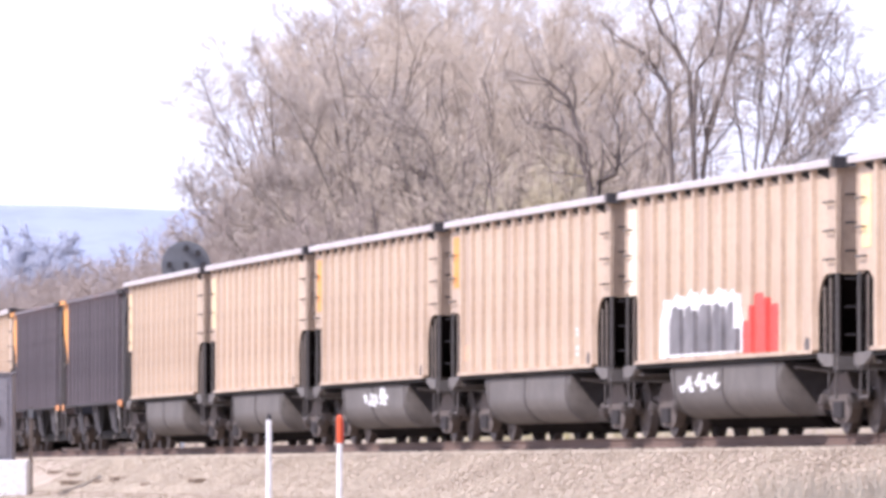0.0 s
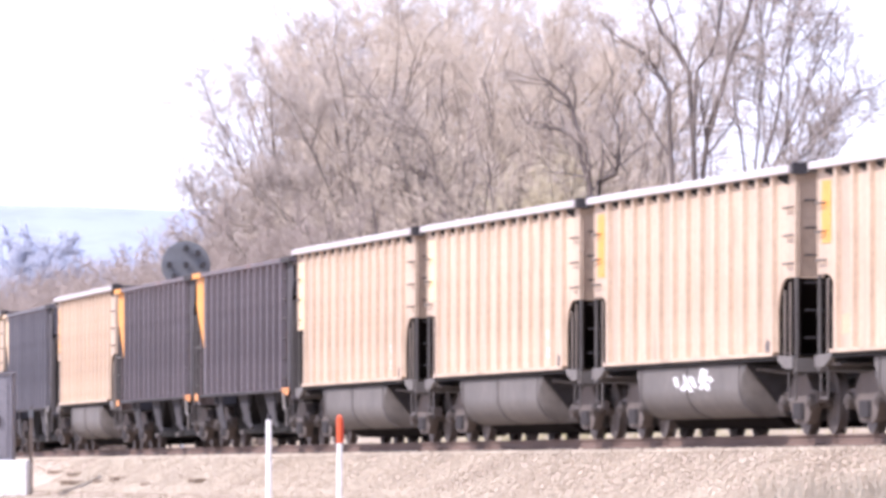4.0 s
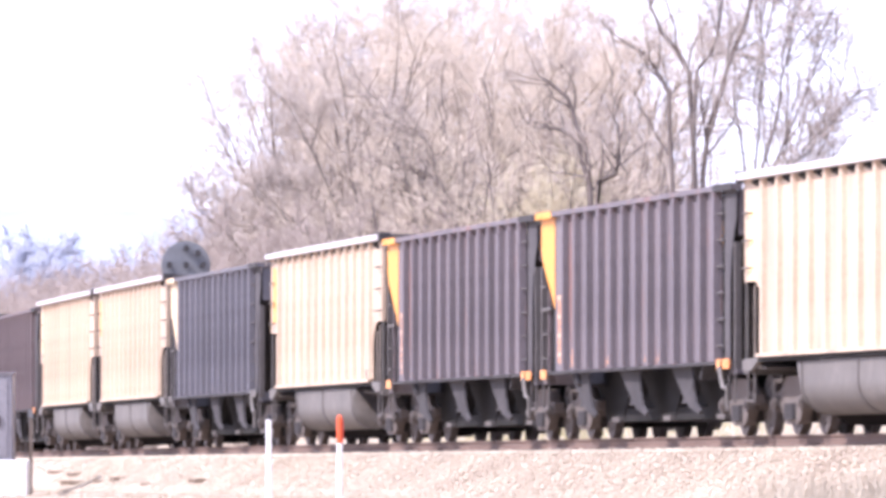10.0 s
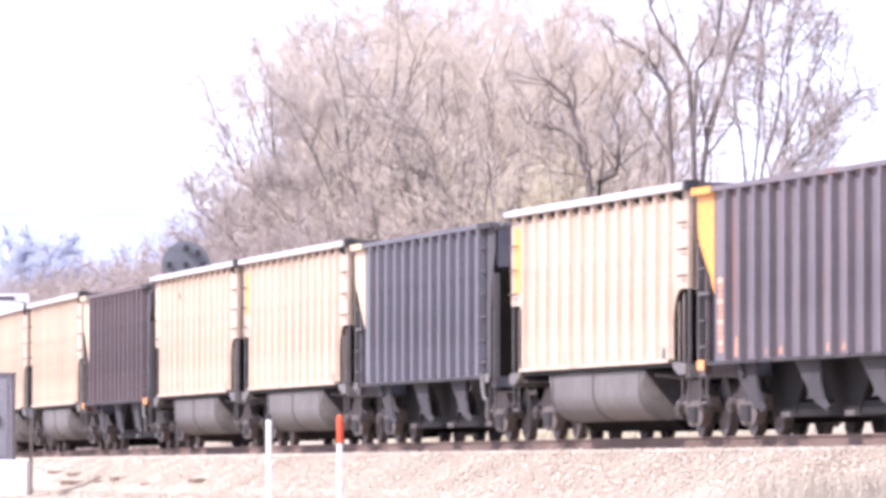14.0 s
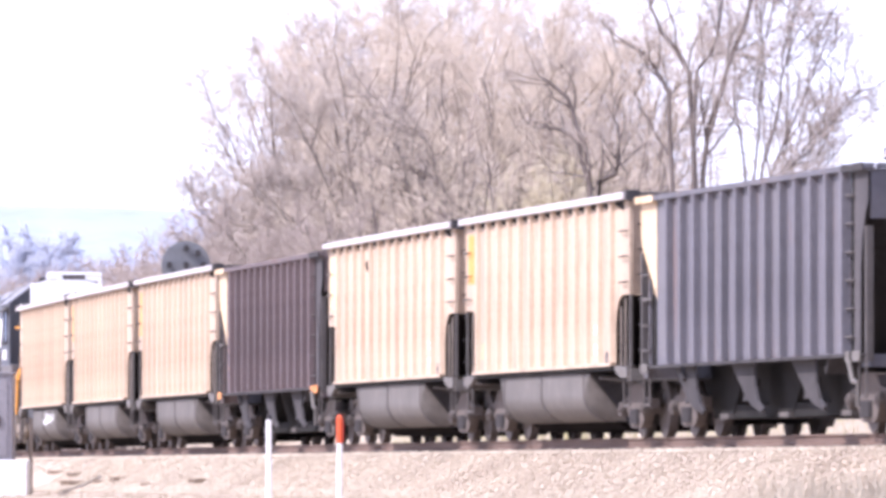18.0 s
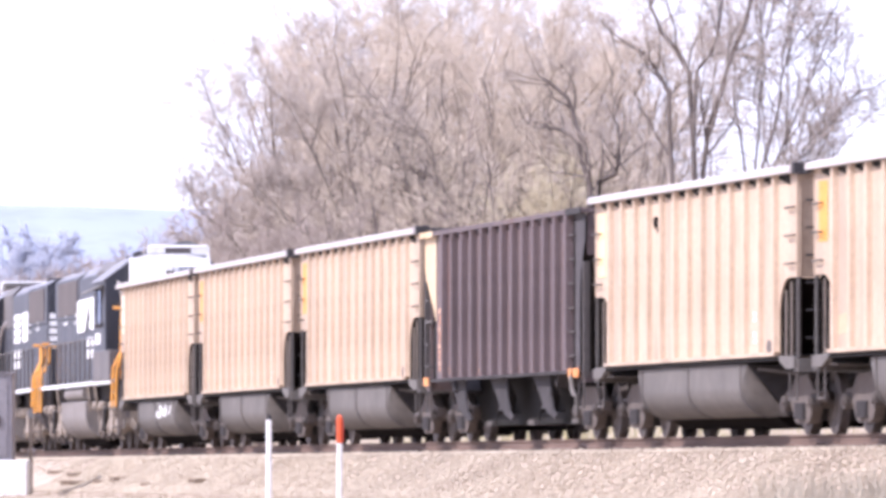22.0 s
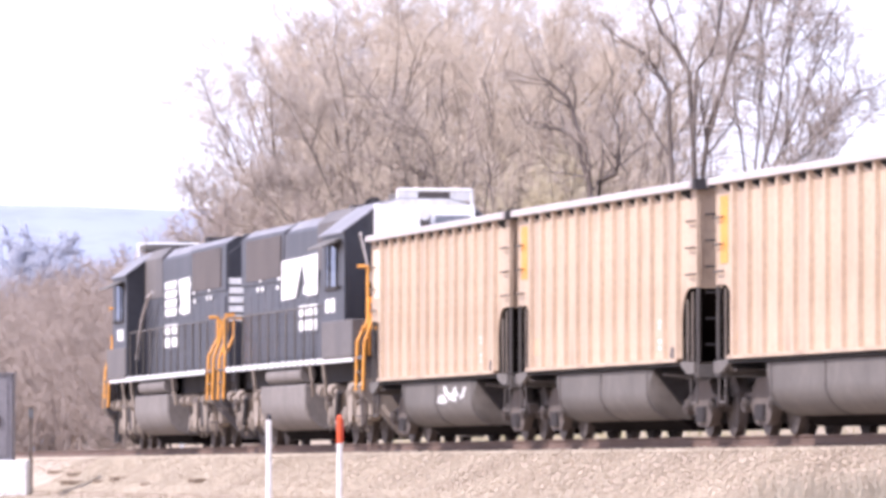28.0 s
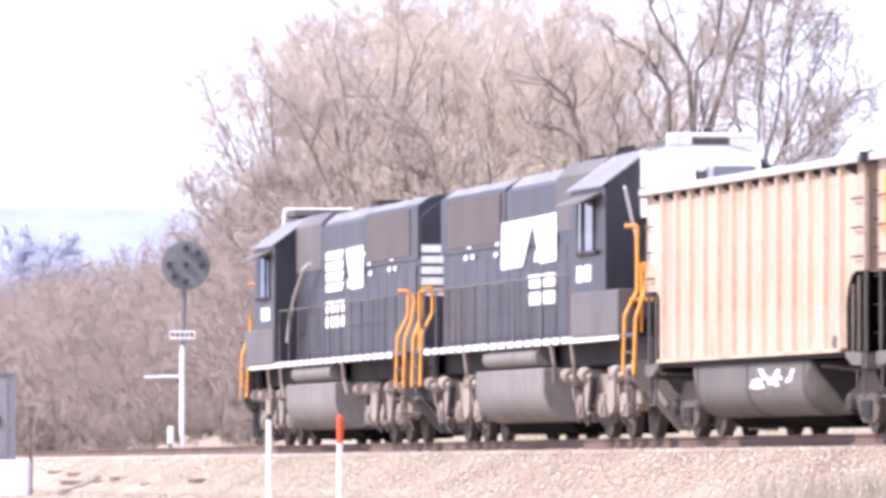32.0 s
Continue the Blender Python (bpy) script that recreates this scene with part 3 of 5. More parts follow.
# ---- rolling stock: local x forward along the track, -y the side towards the camera, z up from the rail ----


def wheelset(parent, x, r):
    g = Geo().cyl((0, -1.0, 0), (0, 1.0, 0), 0.085, k=10)
    for s in (-1, 1):
        g.cyl((0, s * 0.69, 0), (0, s * 0.72, 0), r + 0.028, k=24).cyl((0, s * 0.72, 0), (0, s * 0.83, 0), r, k=24)
        g.cyl((0, s * 0.83, 0), (0, s * 0.86, 0), r * 0.55, r * 0.4, k=16)
        for i in range(4):
            a = i * 1.5708
            g.box(r * 0.68 * math.cos(a) - 0.03, r * 0.68 * math.cos(a) + 0.03, s * 0.84 - 0.008, s * 0.84 + 0.008, r * 0.68 * math.sin(a) - 0.03, r * 0.68 * math.sin(a) + 0.03)
    ob = part("wheelset", g, WHEEL, parent, "dull steel wheels on one axle", at=pose(x, 0, r))
    ob["radius"], ob["place"] = r, x
    return ob


def freight_truck(parent, x):
    """A two-axle truck: bolster with wheelsets, cast side frames, springs and bearing caps."""
    t = part("truck", Geo().box(-0.2, 0.2, -1.1, 1.1, 0.42, 0.72).cyl((0, 0, 0.7), (0, 0, 0.86), 0.3, k=14), TRUCK, parent, at=pose(x, 0, 0))
    half = [(-1.13, 0.46), (-1.13, 0.62), (-0.72, 0.66), (-0.42, 0.86), (0.42, 0.86), (0.72, 0.66), (1.13, 0.62), (1.13, 0.46),
            (0.72, 0.42), (0.5, 0.2), (0.3, 0.15), (-0.3, 0.15), (-0.5, 0.2), (-0.72, 0.42)]
    side = Geo().prism(half, "y", -0.08, 0.08).mesh("side_frame", TRUCK)
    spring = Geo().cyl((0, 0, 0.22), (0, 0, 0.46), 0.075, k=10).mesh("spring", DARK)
    cap = Geo().cyl((0, -0.07, 0), (0, 0.07, 0), 0.12, k=12).cyl((0, -0.1, 0), (0, 0.1, 0), 0.06, k=8).mesh("bearing_cap", WHEEL)
    for s in (-1, 1):
        part("side_frame", side, None, t, at=pose(0, s * 1.03, 0))
        for k in (-0.17, 0.0, 0.17):
            part("spring", spring, None, t, at=pose(k, s * 1.12, 0))
        for w in (-0.89, 0.89):
            part("bearing_cap", cap, None, t, at=pose(w, s * 1.13, 0.46))
    beam = Geo().prism([(-0.07, 0.2), (0.07, 0.2), (0.1, 0.5), (-0.1, 0.5)], "y", -0.95, 0.95).mesh("brake_beam", DARK)
    shoe = Geo().prism([(-0.05, 0.24), (0.07, 0.2), (0.09, 0.62), (-0.02, 0.64)], "y", -0.06, 0.06).mesh("brake_shoe", TRUCK)
    for w in (-0.36, 0.36):
        part("brake_beam", beam, None, t, at=pose(w, 0, 0))
        for s in (-1, 1):
            part("brake_shoe", shoe, None, t, at=pose(w, s * 0.78, 0, 0, 0, 0 if w > 0 else 180))
    for w in (-0.89, 0.89):
        wheelset(t, w, 0.457)
    return t


def ends_of_car(car, half):
    """Centre sill, couplers, hoses and end sills."""
    part("center_sill", Geo().box(-half, half, -0.2, 0.2, 0.72, 1.0), UNDER, car)
    for s in (-1, 1):
        c = Geo().box(half * s - 0.05, half * s + 0.05, -0.16, 0.16, 0.74, 0.98)
        c.box(min(s * half, s * (half + 0.42)), max(s * half, s * (half + 0.42)), -0.07, 0.07, 0.8, 0.95)
        c.box(s * (half + 0.40) - 0.12, s * (half + 0.40) + 0.12, -0.13, 0.13, 0.74, 1.0)
        part("coupler", c, TRUCK, car)
        y = -0.5 * s
        part("air_hose", Geo().path([(s * half, y, 0.86), (s * (half + 0.12), y * 0.9, 0.6), (s * (half + 0.3), y * 0.6, 0.42), (s * (half + 0.5), y * 0.3, 0.45)], 0.025), DARK, car)


def tan_gondola():
    car = tagged(new("coal_gondola"), "tan steel coal gondola with ribbed sides and grey belly tub", "railway car", "cars of the coal train")
    H, X = 3.80, 7.5
    arc = [(6.28 + 0.62 * (1 - math.cos(a)), 1.74 + 0.54 * math.sin(a)) for a in np.linspace(0, 1.5708, 6)]
    right = [(6.28, 1.15)] + arc + [(7.42, 2.28), (7.42, H)]
    outline = right + [(-x, z) for x, z in reversed(right)]
    sheet = Geo().prism(outline, "y", -0.012, 0.012).mesh("side_sheet", TAN)
    rib = Geo().prism([(-0.10, 0.0), (-0.075, -0.07), (0.075, -0.07), (0.10, 0.0)], "z", 1.16, H - 0.01).mesh("rib", TAN)
    rib2 = Geo().prism([(-0.085, 0.0), (-0.05, 0.085), (0.05, 0.085), (0.085, 0.0)], "z", 1.16, H - 0.01).mesh("rib", TAN)
    chord = Geo().prism([(-0.14, 0.0), (-0.14, 0.09), (-0.11, 0.11), (0.06, 0.11), (0.06, 0.0)], "x", -X - 0.03, X + 0.03).mesh("top_chord", TAN_TOP)
    # dark wedges between the ribs paint in the shadow of the chord
    shadow_wedge = Geo().prism([(-0.37, H - 0.003), (0.37, H - 0.003), (0.37, H - 0.17), (-0.37, H - 0.06)], "y", -0.003, 0.003).mesh("grime_patch", SHADE_DARK)
    rung = Geo().path([(-0.22, 0.02, 0), (-0.22, -0.07, 0), (0.22, -0.07, 0), (0.22, 0.02, 0)], 0.016, 5).mesh("ladder_rung", UNDER)
    for s in (-1, 1):
        part("side_sheet", sheet, None, car, at=pose(0, s * 1.49, 0))
        part("top_chord", chord, None, car, "pale worn top chord", at=pose(0, s * 1.49, H, 0, 0, 0 if s < 0 else 180))
        for i in range(13):
            part("rib", rib if s < 0 else rib2, None, car, at=pose(-6.12 + i * 1.02, s * 1.502, 0))
        part("sill_ledge", Geo().prism([(-6.34, 1.20), (6.34, 1.20), (6.30, 1.145), (-6.30, 1.145)], "y", min(s * 1.503, s * 1.60), max(s * 1.503, s * 1.60)), TAN, car, "pale ledge under the ribs")
        # sill blackened to draw the shadow line below the ledge
        part("side_sill", Geo().prism([(-6.4, 1.143), (6.4, 1.143), (6.3, 1.08), (-6.3, 1.08)], "y", min(s * 1.47, s * 1.56), max(s * 1.47, s * 1.56)), SHADE_DARK, car, "thin sill coloured black as the shadow line under the ledge")
        for e in (-1, 1):
            x = e * 7.40
            part("corner_post", Geo().box(min(x, x + e * 0.07), max(x, x + e * 0.07), min(s * 1.44, s * 1.51), max(s * 1.44, s * 1.51), 2.28, H), TAN, car)
            # below the end sheet the post is grey instead of tan
            part("lower_post", Geo().box(min(x, x + e * 0.05), max(x, x + e * 0.05), min(s * 1.46, s * 1.50), max(s * 1.46, s * 1.50), 1.0, 2.28), TUB, car, "grey lower post")
            # added plate: its black stands in for the shade inside the open arch
            part("end_web", Geo().box(min(e * 5.7, e * 7.39), max(e * 5.7, e * 7.39), s * 1.42 - 0.006, s * 1.42 + 0.006, 1.16, 2.42), SHADE_BLACK, car, "added black plate for the shade inside the arched cut")
            part("corner_cap", Geo().box(min(e * 7.535, e * 7.72), max(e * 7.535, e * 7.72), min(s * 1.38, s * 1.60), max(s * 1.38, s * 1.60), H - 0.03, H + 0.14), DARK, car, "dark iron corner cap")
            part("grab_post", Geo().box(e * 6.95 - 0.014, e * 6.95 + 0.014, s * 1.47 - 0.014, s * 1.47 + 0.014, 0.98, 2.22), FRAME_DUST, car)
            part("grab_post", Geo().box(e * 6.58 - 0.014, e * 6.58 + 0.014, s * 1.47 - 0.014, s * 1.47 + 0.014, 0.98, 2.1), FRAME_DUST, car)
            for k in range(3, 6):
                part("ladder_rung", rung, None, car, at=pose(e * 7.12, s * 1.5, 1.25 + 0.41 * k, 0, 0, 0 if s < 0 else 180))
            part("stirrup_step", Geo().path([(e * 6.9, s * 1.48, 1.0), (e * 6.9, s * 1.48, 0.5), (e * 7.35, s * 1.48, 0.5), (e * 7.35, s * 1.48, 1.0)], 0.02), UNDER, car)
        for i in range(14):
            part("grime_patch", shadow_wedge, None, car, at=pose(-6.62 + i * 1.02, s * 1.504, 0))
    for e in (-1, 1):
        part("end_sheet", Geo().prism([(e * 7.40, 2.28), (e * 7.40, H), (e * 7.37, H), (e * 7.37, 2.28)], "y", -1.47, 1.47), TAN, car)
        # dirty sheet, blackened further to hold the shade of the end opening
        part("slope_sheet", Geo().prism([(e * 7.40, 2.27), (e * 7.36, 2.27), (e * 6.22, 1.17), (e * 6.27, 1.14)], "y", -1.41, 1.41), SHADE_BLACK, car, "grimy slope sheet blackened for the shade in the cut")
        part("end_chord", Geo().box(min(e * 7.36, e * 7.56), max(e * 7.36, e * 7.56), -1.36, 1.36, H + 0.004, H + 0.11), UNDER, car)
        part("end_sill", Geo().box(min(e * 7.2, e * 7.52), max(e * 7.2, e * 7.52), -1.5, 1.5, 0.9, 1.1), TUB, car)
        for s in (-1, 1):
            part("sill_bracket", Geo().prism([(e * 6.42, 1.15), (e * 7.45, 1.12), (e * 7.45, 0.95), (e * 6.9, 0.95), (e * 6.42, 1.08)], "y", s * 1.49, s * 1.55), TUB, car)
        part("platform", Geo().box(min(e * 6.3, e * 7.2), max(e * 6.3, e * 7.2), -1.45, 1.45, 0.97, 1.0), UNDER, car)
        part("brace", Geo().cyl((e * 6.5, 0, 1.35), (e * 7.35, 0, 2.3), 0.06).box(e * 7.2 - 0.1, e * 7.2 + 0.1, -0.1, 0.1, 1.0, 2.2), SHADE_DARK, car)
        # rungs across the end
        for k in range(6):
            part("end_rung", Geo().path([(e * 7.40, -1.35, 1.4 + 0.4 * k), (e * 7.48, -1.35, 1.4 + 0.4 * k), (e * 7.48, -0.9, 1.4 + 0.4 * k), (e * 7.40, -0.9, 1.4 + 0.4 * k)], 0.015, 5), DARK, car)
        freight_truck(car, e * 6.05)
    part("floor", Geo().box(-6.3, 6.3, -1.46, 1.46, 1.14, 1.17), UNDER, car)
    part("corner_stain", Geo().prism([(5.45, 1.2), (5.4, 1.3), (5.55, 1.4), (5.75, 1.36), (5.8, 1.2)], "y", -1.508, -1.503), UNDER, car, "dark smudge by the lower corner")
    tub = belly(1.50, 1.06, 0.27, 1.02, turn=0.58)
    part("tub", Geo().prism(tub, "x", -3.85, 3.6), TUB, car, "dusty grey rounded belly tub")
    # added solid: the dark below the tub, built as a black shape
    part("tub_keel", Geo().prism([(-1.0, 0.268), (-0.8, 0.12), (0.8, 0.12), (1.0, 0.268)], "x", -3.7, 3.8), SHADE_BLACK, car, "added black shape for the shade under the tub")
    # raked caps draw the round tub in to a narrow keel at both ends
    keel = belly(1.47, 1.05, 0.28, 0.84, turn=0.98, straight=True)
    cap = Geo()
    cap.v = [(0.0, y, z) for y, z in tub] + [(0.34, y, z) for y, z in keel]
    k = len(tub)
    cap.f = [(i, i + 1, k + i + 1, k + i) for i in range(k - 1)]
    cap = cap.mesh("tub_cap", TUB)
    # end plate in a dark colour that puts in the shade on this face
    plate = Geo().prism([(y * 0.985, (z - 1.06) * 0.985 + 1.06) for y, z in keel], "x", 0.325, 0.345).mesh("tub_end", DARK)
    for e in (-1, 1):
        part("tub_cap", cap, None, car, "raked grey end of the tub", at=pose(3.6 if e > 0 else -3.85, 0, 0, 0, 0, 0 if e > 0 else 180))
        part("tub_end", plate, None, car, "end plate of the tub, coloured dark for its shade", at=pose(3.6 if e > 0 else -3.85, 0, 0, 0, 0, 0 if e > 0 else 180))
    for x in (-3.72, -0.2, 3.58):
        part("tub_band", Geo().prism([(y * 1.012, (z - 1.06) * 1.015 + 1.06) for y, z in tub], "x", x - 0.03, x + 0.03), TUB, car)
    part("brake_cylinder", Geo().cyl((-5.0, 0.5, 0.8), (-4.3, 0.5, 0.8), 0.14, k=12), UNDER, car)
    part("brake_pipe", Geo().path([(-7.4, -0.5, 0.88), (-5.2, -0.6, 0.85), (-4.2, -1.3, 0.98), (4.2, -1.3, 0.98), (5.2, -0.6, 0.85), (7.4, 0.5, 0.88)], 0.03), UNDER, car)
    ends_of_car(car, 7.5)
    return car


def hopper_car(body, label, wing_paint, wing_label, mark_paint, patch_paint):
    car = tagged(new("coal_hopper"), label, "railway car", "cars of the coal train")
    H, X = 3.70, 7.85
    # side sheet full to the end at the top, drawn in towards the sill at both ends
    sheet = Geo().prism([(6.62, 1.12), (6.62, H), (-6.62, H), (-6.62, 1.12)], "y", -0.012, 0.012).mesh("side_sheet", body)
    rib = Geo().prism([(-0.10, 0.0), (-0.085, -0.11), (0.085, -0.11), (0.10, 0.0)], "z", 1.13, H - 0.01).mesh("rib", body)
    rib2 = Geo().prism([(-0.085, 0.0), (-0.05, 0.1), (0.05, 0.1), (0.085, 0.0)], "z", 1.13, H - 0.01).mesh("rib", body)
    rung = Geo().path([(-0.2, 0.02, 0), (-0.2, -0.06, 0), (0.2, -0.06, 0), (0.2, 0.02, 0)], 0.016, 5).mesh("ladder_rung", UNDER)
    chord = Geo().prism([(-0.11, 0.0), (-0.11, 0.08), (0.06, 0.08), (0.06, 0.0)], "x", -X, X).mesh("top_chord", body)
    for s in (-1, 1):
        part("side_sheet", sheet, None, car, at=pose(0, s * 1.49, 0))
        part("top_chord", chord, None, car, at=pose(0, s * 1.49, H, 0, 0, 0 if s < 0 else 180))
        part("side_sill", Geo().box(-7.7, 7.7, s * 1.51 - 0.05, s * 1.51 + 0.05, 1.07, 1.12), DARK, car)
        for i in range(13):
            part("rib", rib if s < 0 else rib2, None, car, at=pose(-5.5 + i * 1.0, s * 1.502, 0))
        for e in (-1, 1):
            if e < 0:
                wing = [(-6.62, 2.15), (-6.62, H), (-7.80, H), (-7.79, 3.15), (-7.68, 2.98), (-7.35, 2.72), (-6.9, 2.42)]
            else:
                wing = [(6.98, 1.12), (6.98, H), (7.80, H), (7.80, 3.25), (7.66, 3.1), (7.47, 2.75), (7.36, 2.3), (7.34, 1.12)]
            # the front panel gets its shade from the darker paint
            part("end_wing", Geo().prism(wing, "y", s * 1.51 - 0.006, s * 1.51 + 0.006), wing_paint if e < 0 else SHADED_END, car, wing_label if e < 0 else "streaky end panel, coloured dark for the shade on it")
            part("wing_cap", Geo().box(min(e * 6.5, e * 7.86), max(e * 6.5, e * 7.86), s * 1.605 - 0.006, s * 1.605 + 0.006, H - 0.02, H + 0.09), wing_paint if e < 0 else DARK, car)
            # nearly flush plate, black to stand in for the shade of a recess
            part("end_bay", Geo().box(min(e * 6.64, e * 6.97), max(e * 6.64, e * 6.97), s * 1.47 - 0.01, s * 1.47 + 0.01, 1.13, H), SHADE_DARK, car, "black backing plate for the shade in the ladder bay")
            x = e * 7.72
            part("corner_post", Geo().box(x - 0.05, x + 0.05, s * 1.48 - 0.05, s * 1.48 + 0.05, 1.0, 2.9), UNDER, car)
            if e < 0:
                part("grab_post", Geo().box(-7.25, -7.19, s * 1.48 - 0.03, s * 1.48 + 0.03, 1.0, 2.5), body, car)
            for k in range(4 if e < 0 else 6):
                part("ladder_rung", rung, None, car, at=pose(-7.3 if e < 0 else 6.8, s * 1.49, 1.35 + 0.4 * k, 0, 0, 0 if s < 0 else 180))
            if e < 0:
                part("tip_grab", Geo().box(min(e * 6.9, e * 7.6), max(e * 6.9, e * 7.6), s * 1.53 - 0.015, s * 1.53 + 0.015, 2.14, 2.19), TUB, car)
            part("stirrup_step", Geo().path([(e * 7.2, s * 1.5, 1.0), (e * 7.2, s * 1.5, 0.5), (e * 7.65, s * 1.5, 0.5), (e * 7.65, s * 1.5, 1.0)], 0.02), UNDER, car)
            for x0, x1 in (((-7.5, -7.0),) if e < 0 else ((6.7, 6.98), (7.12, 7.62))):
                part("corner_patch", Geo().box(x0, x1, s * 1.59 - 0.005, s * 1.59 + 0.005, 1.0, 1.15), patch_paint, car, "reflective corner patch")
    # floor sheets sloping from the ends to the chutes
    for e in (-1, 1):
        # the near-black colour holds the shade under the slope
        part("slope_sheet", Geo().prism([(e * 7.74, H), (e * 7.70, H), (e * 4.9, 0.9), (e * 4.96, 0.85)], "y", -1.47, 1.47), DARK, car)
        part("end_sheet", Geo().box(min(e * 7.77, e * 7.795), max(e * 7.77, e * 7.795), -1.47, 1.47, 3.0, H - 0.002), body, car)
        part("end_sill", Geo().box(min(e * 7.35, e * 7.75), max(e * 7.35, e * 7.75), -1.5, 1.5, 0.92, 1.1), body, car)
        part("end_chord", Geo().box(min(e * 7.7, e * 7.86), max(e * 7.7, e * 7.86), -1.38, 1.38, H + 0.004, H + 0.075), body, car)
        part("end_brace", Geo().box(e * 7.4 - 0.1, e * 7.4 + 0.1, -0.12, 0.12, 1.0, 3.2), body, car)
        freight_truck(car, e * 6.1)
    for x in (-4.3, -0.15, 3.95):
        c = Geo().prism([(x - 2.0, 1.1), (x - 0.5, 0.34), (x + 0.85, 0.34), (x + 1.8, 1.1)], "y", -0.98, 0.98)
        # black puts the shade under the car into the chute's colour
        part("chute", c, SHADE_DARK, car, "discharge chute coloured black for the shade under the car")
        fin = [(x - 1.55, 1.08), (x - 1.2, 0.90), (x - 0.85, 0.74), (x - 0.62, 0.60), (x - 0.75, 0.50), (x - 0.45, 0.53), (x - 0.1, 0.43), (x + 0.55, 0.33), (x + 0.62, 0.39), (x + 0.3, 0.50), (x + 0.1, 0.72), (x + 0.05, 0.94), (x + 0.05, 1.08)]
        part("chute_side", Geo().prism(fin, "y", -1.40, -1.36), DARK, car, "dark dusty hooked chute fin")
        part("chute_gate", Geo().box(x + 0.2, x + 0.8, -1.05, 1.05, 0.26, 0.34), UNDER, car)
    # added block and beam fill the gaps below with black, as shade
    part("hopper_belly", Geo().box(-5.0, 5.0, -0.7, 0.7, 0.5, 1.04), SHADE_DARK, car, "added black block for the shade between the chutes")
    part("gate_beam", Geo().box(-4.9, 4.75, -0.96, -0.82, 0.27, 0.47), SHADE_DARK, car)
    part("brake_lever", Geo().path([(6.95, -1.60, 1.02), (7.3, -1.62, 0.72), (7.62, -1.62, 0.70), (7.62, -1.62, 0.36)], 0.035), TUB, car)
    rng = random.Random(3)
    for i in range(11):
        w = rng.uniform(0.48, 0.68)
        part("stencil", Geo().box(-6.06 - w / 2, -6.06 + w / 2, -1.512, -1.506, 1.25 + i * 0.105, 1.335 + i * 0.105), PEACH if mark_paint is FADED and i % 3 == 1 else mark_paint, car, "faded stencil mark")
    for z in (1.32, 1.44, 1.56, 1.68):
        part("stencil", Geo().box(6.02, 6.09 + 0.04 * rng.random(), -1.512, -1.506, z, z + 0.075), WHITE, car, "small white stencil")
    for x, z in ((-5.2, 1.5), (-3.1, 1.32), (-2.2, 1.31), (0.85, 1.32), (1.85, 1.30), (4.1, 1.52)):
        part("stencil", Geo().prism([(x, 1.18), (x + 0.03, z - 0.06), (x + 0.11, z), (x + 0.18, z - 0.10), (x + 0.21, 1.18)], "y", -1.512, -1.506), mark_paint, car)
    ends_of_car(car, 7.75)
    return car


def belly(half, top, low, flat, k=16, turn=0.8, straight=False):
    """A tub's cross-section: upright sides, then a round or straight turn to a flat bottom."""
    w, h = half - flat, (top - low) * turn
    if straight:
        arc = [(half - w * a, low + h * (1 - a)) for a in np.linspace(0, 1, k)]
    else:
        arc = [(flat + w * math.cos(a), low + h - h * math.sin(a)) for a in np.linspace(0, 1.5708, k)]
    right = [(half, top)] + arc
    return [(-y, z) for y, z in right] + [(y, z) for y, z in reversed(right)]


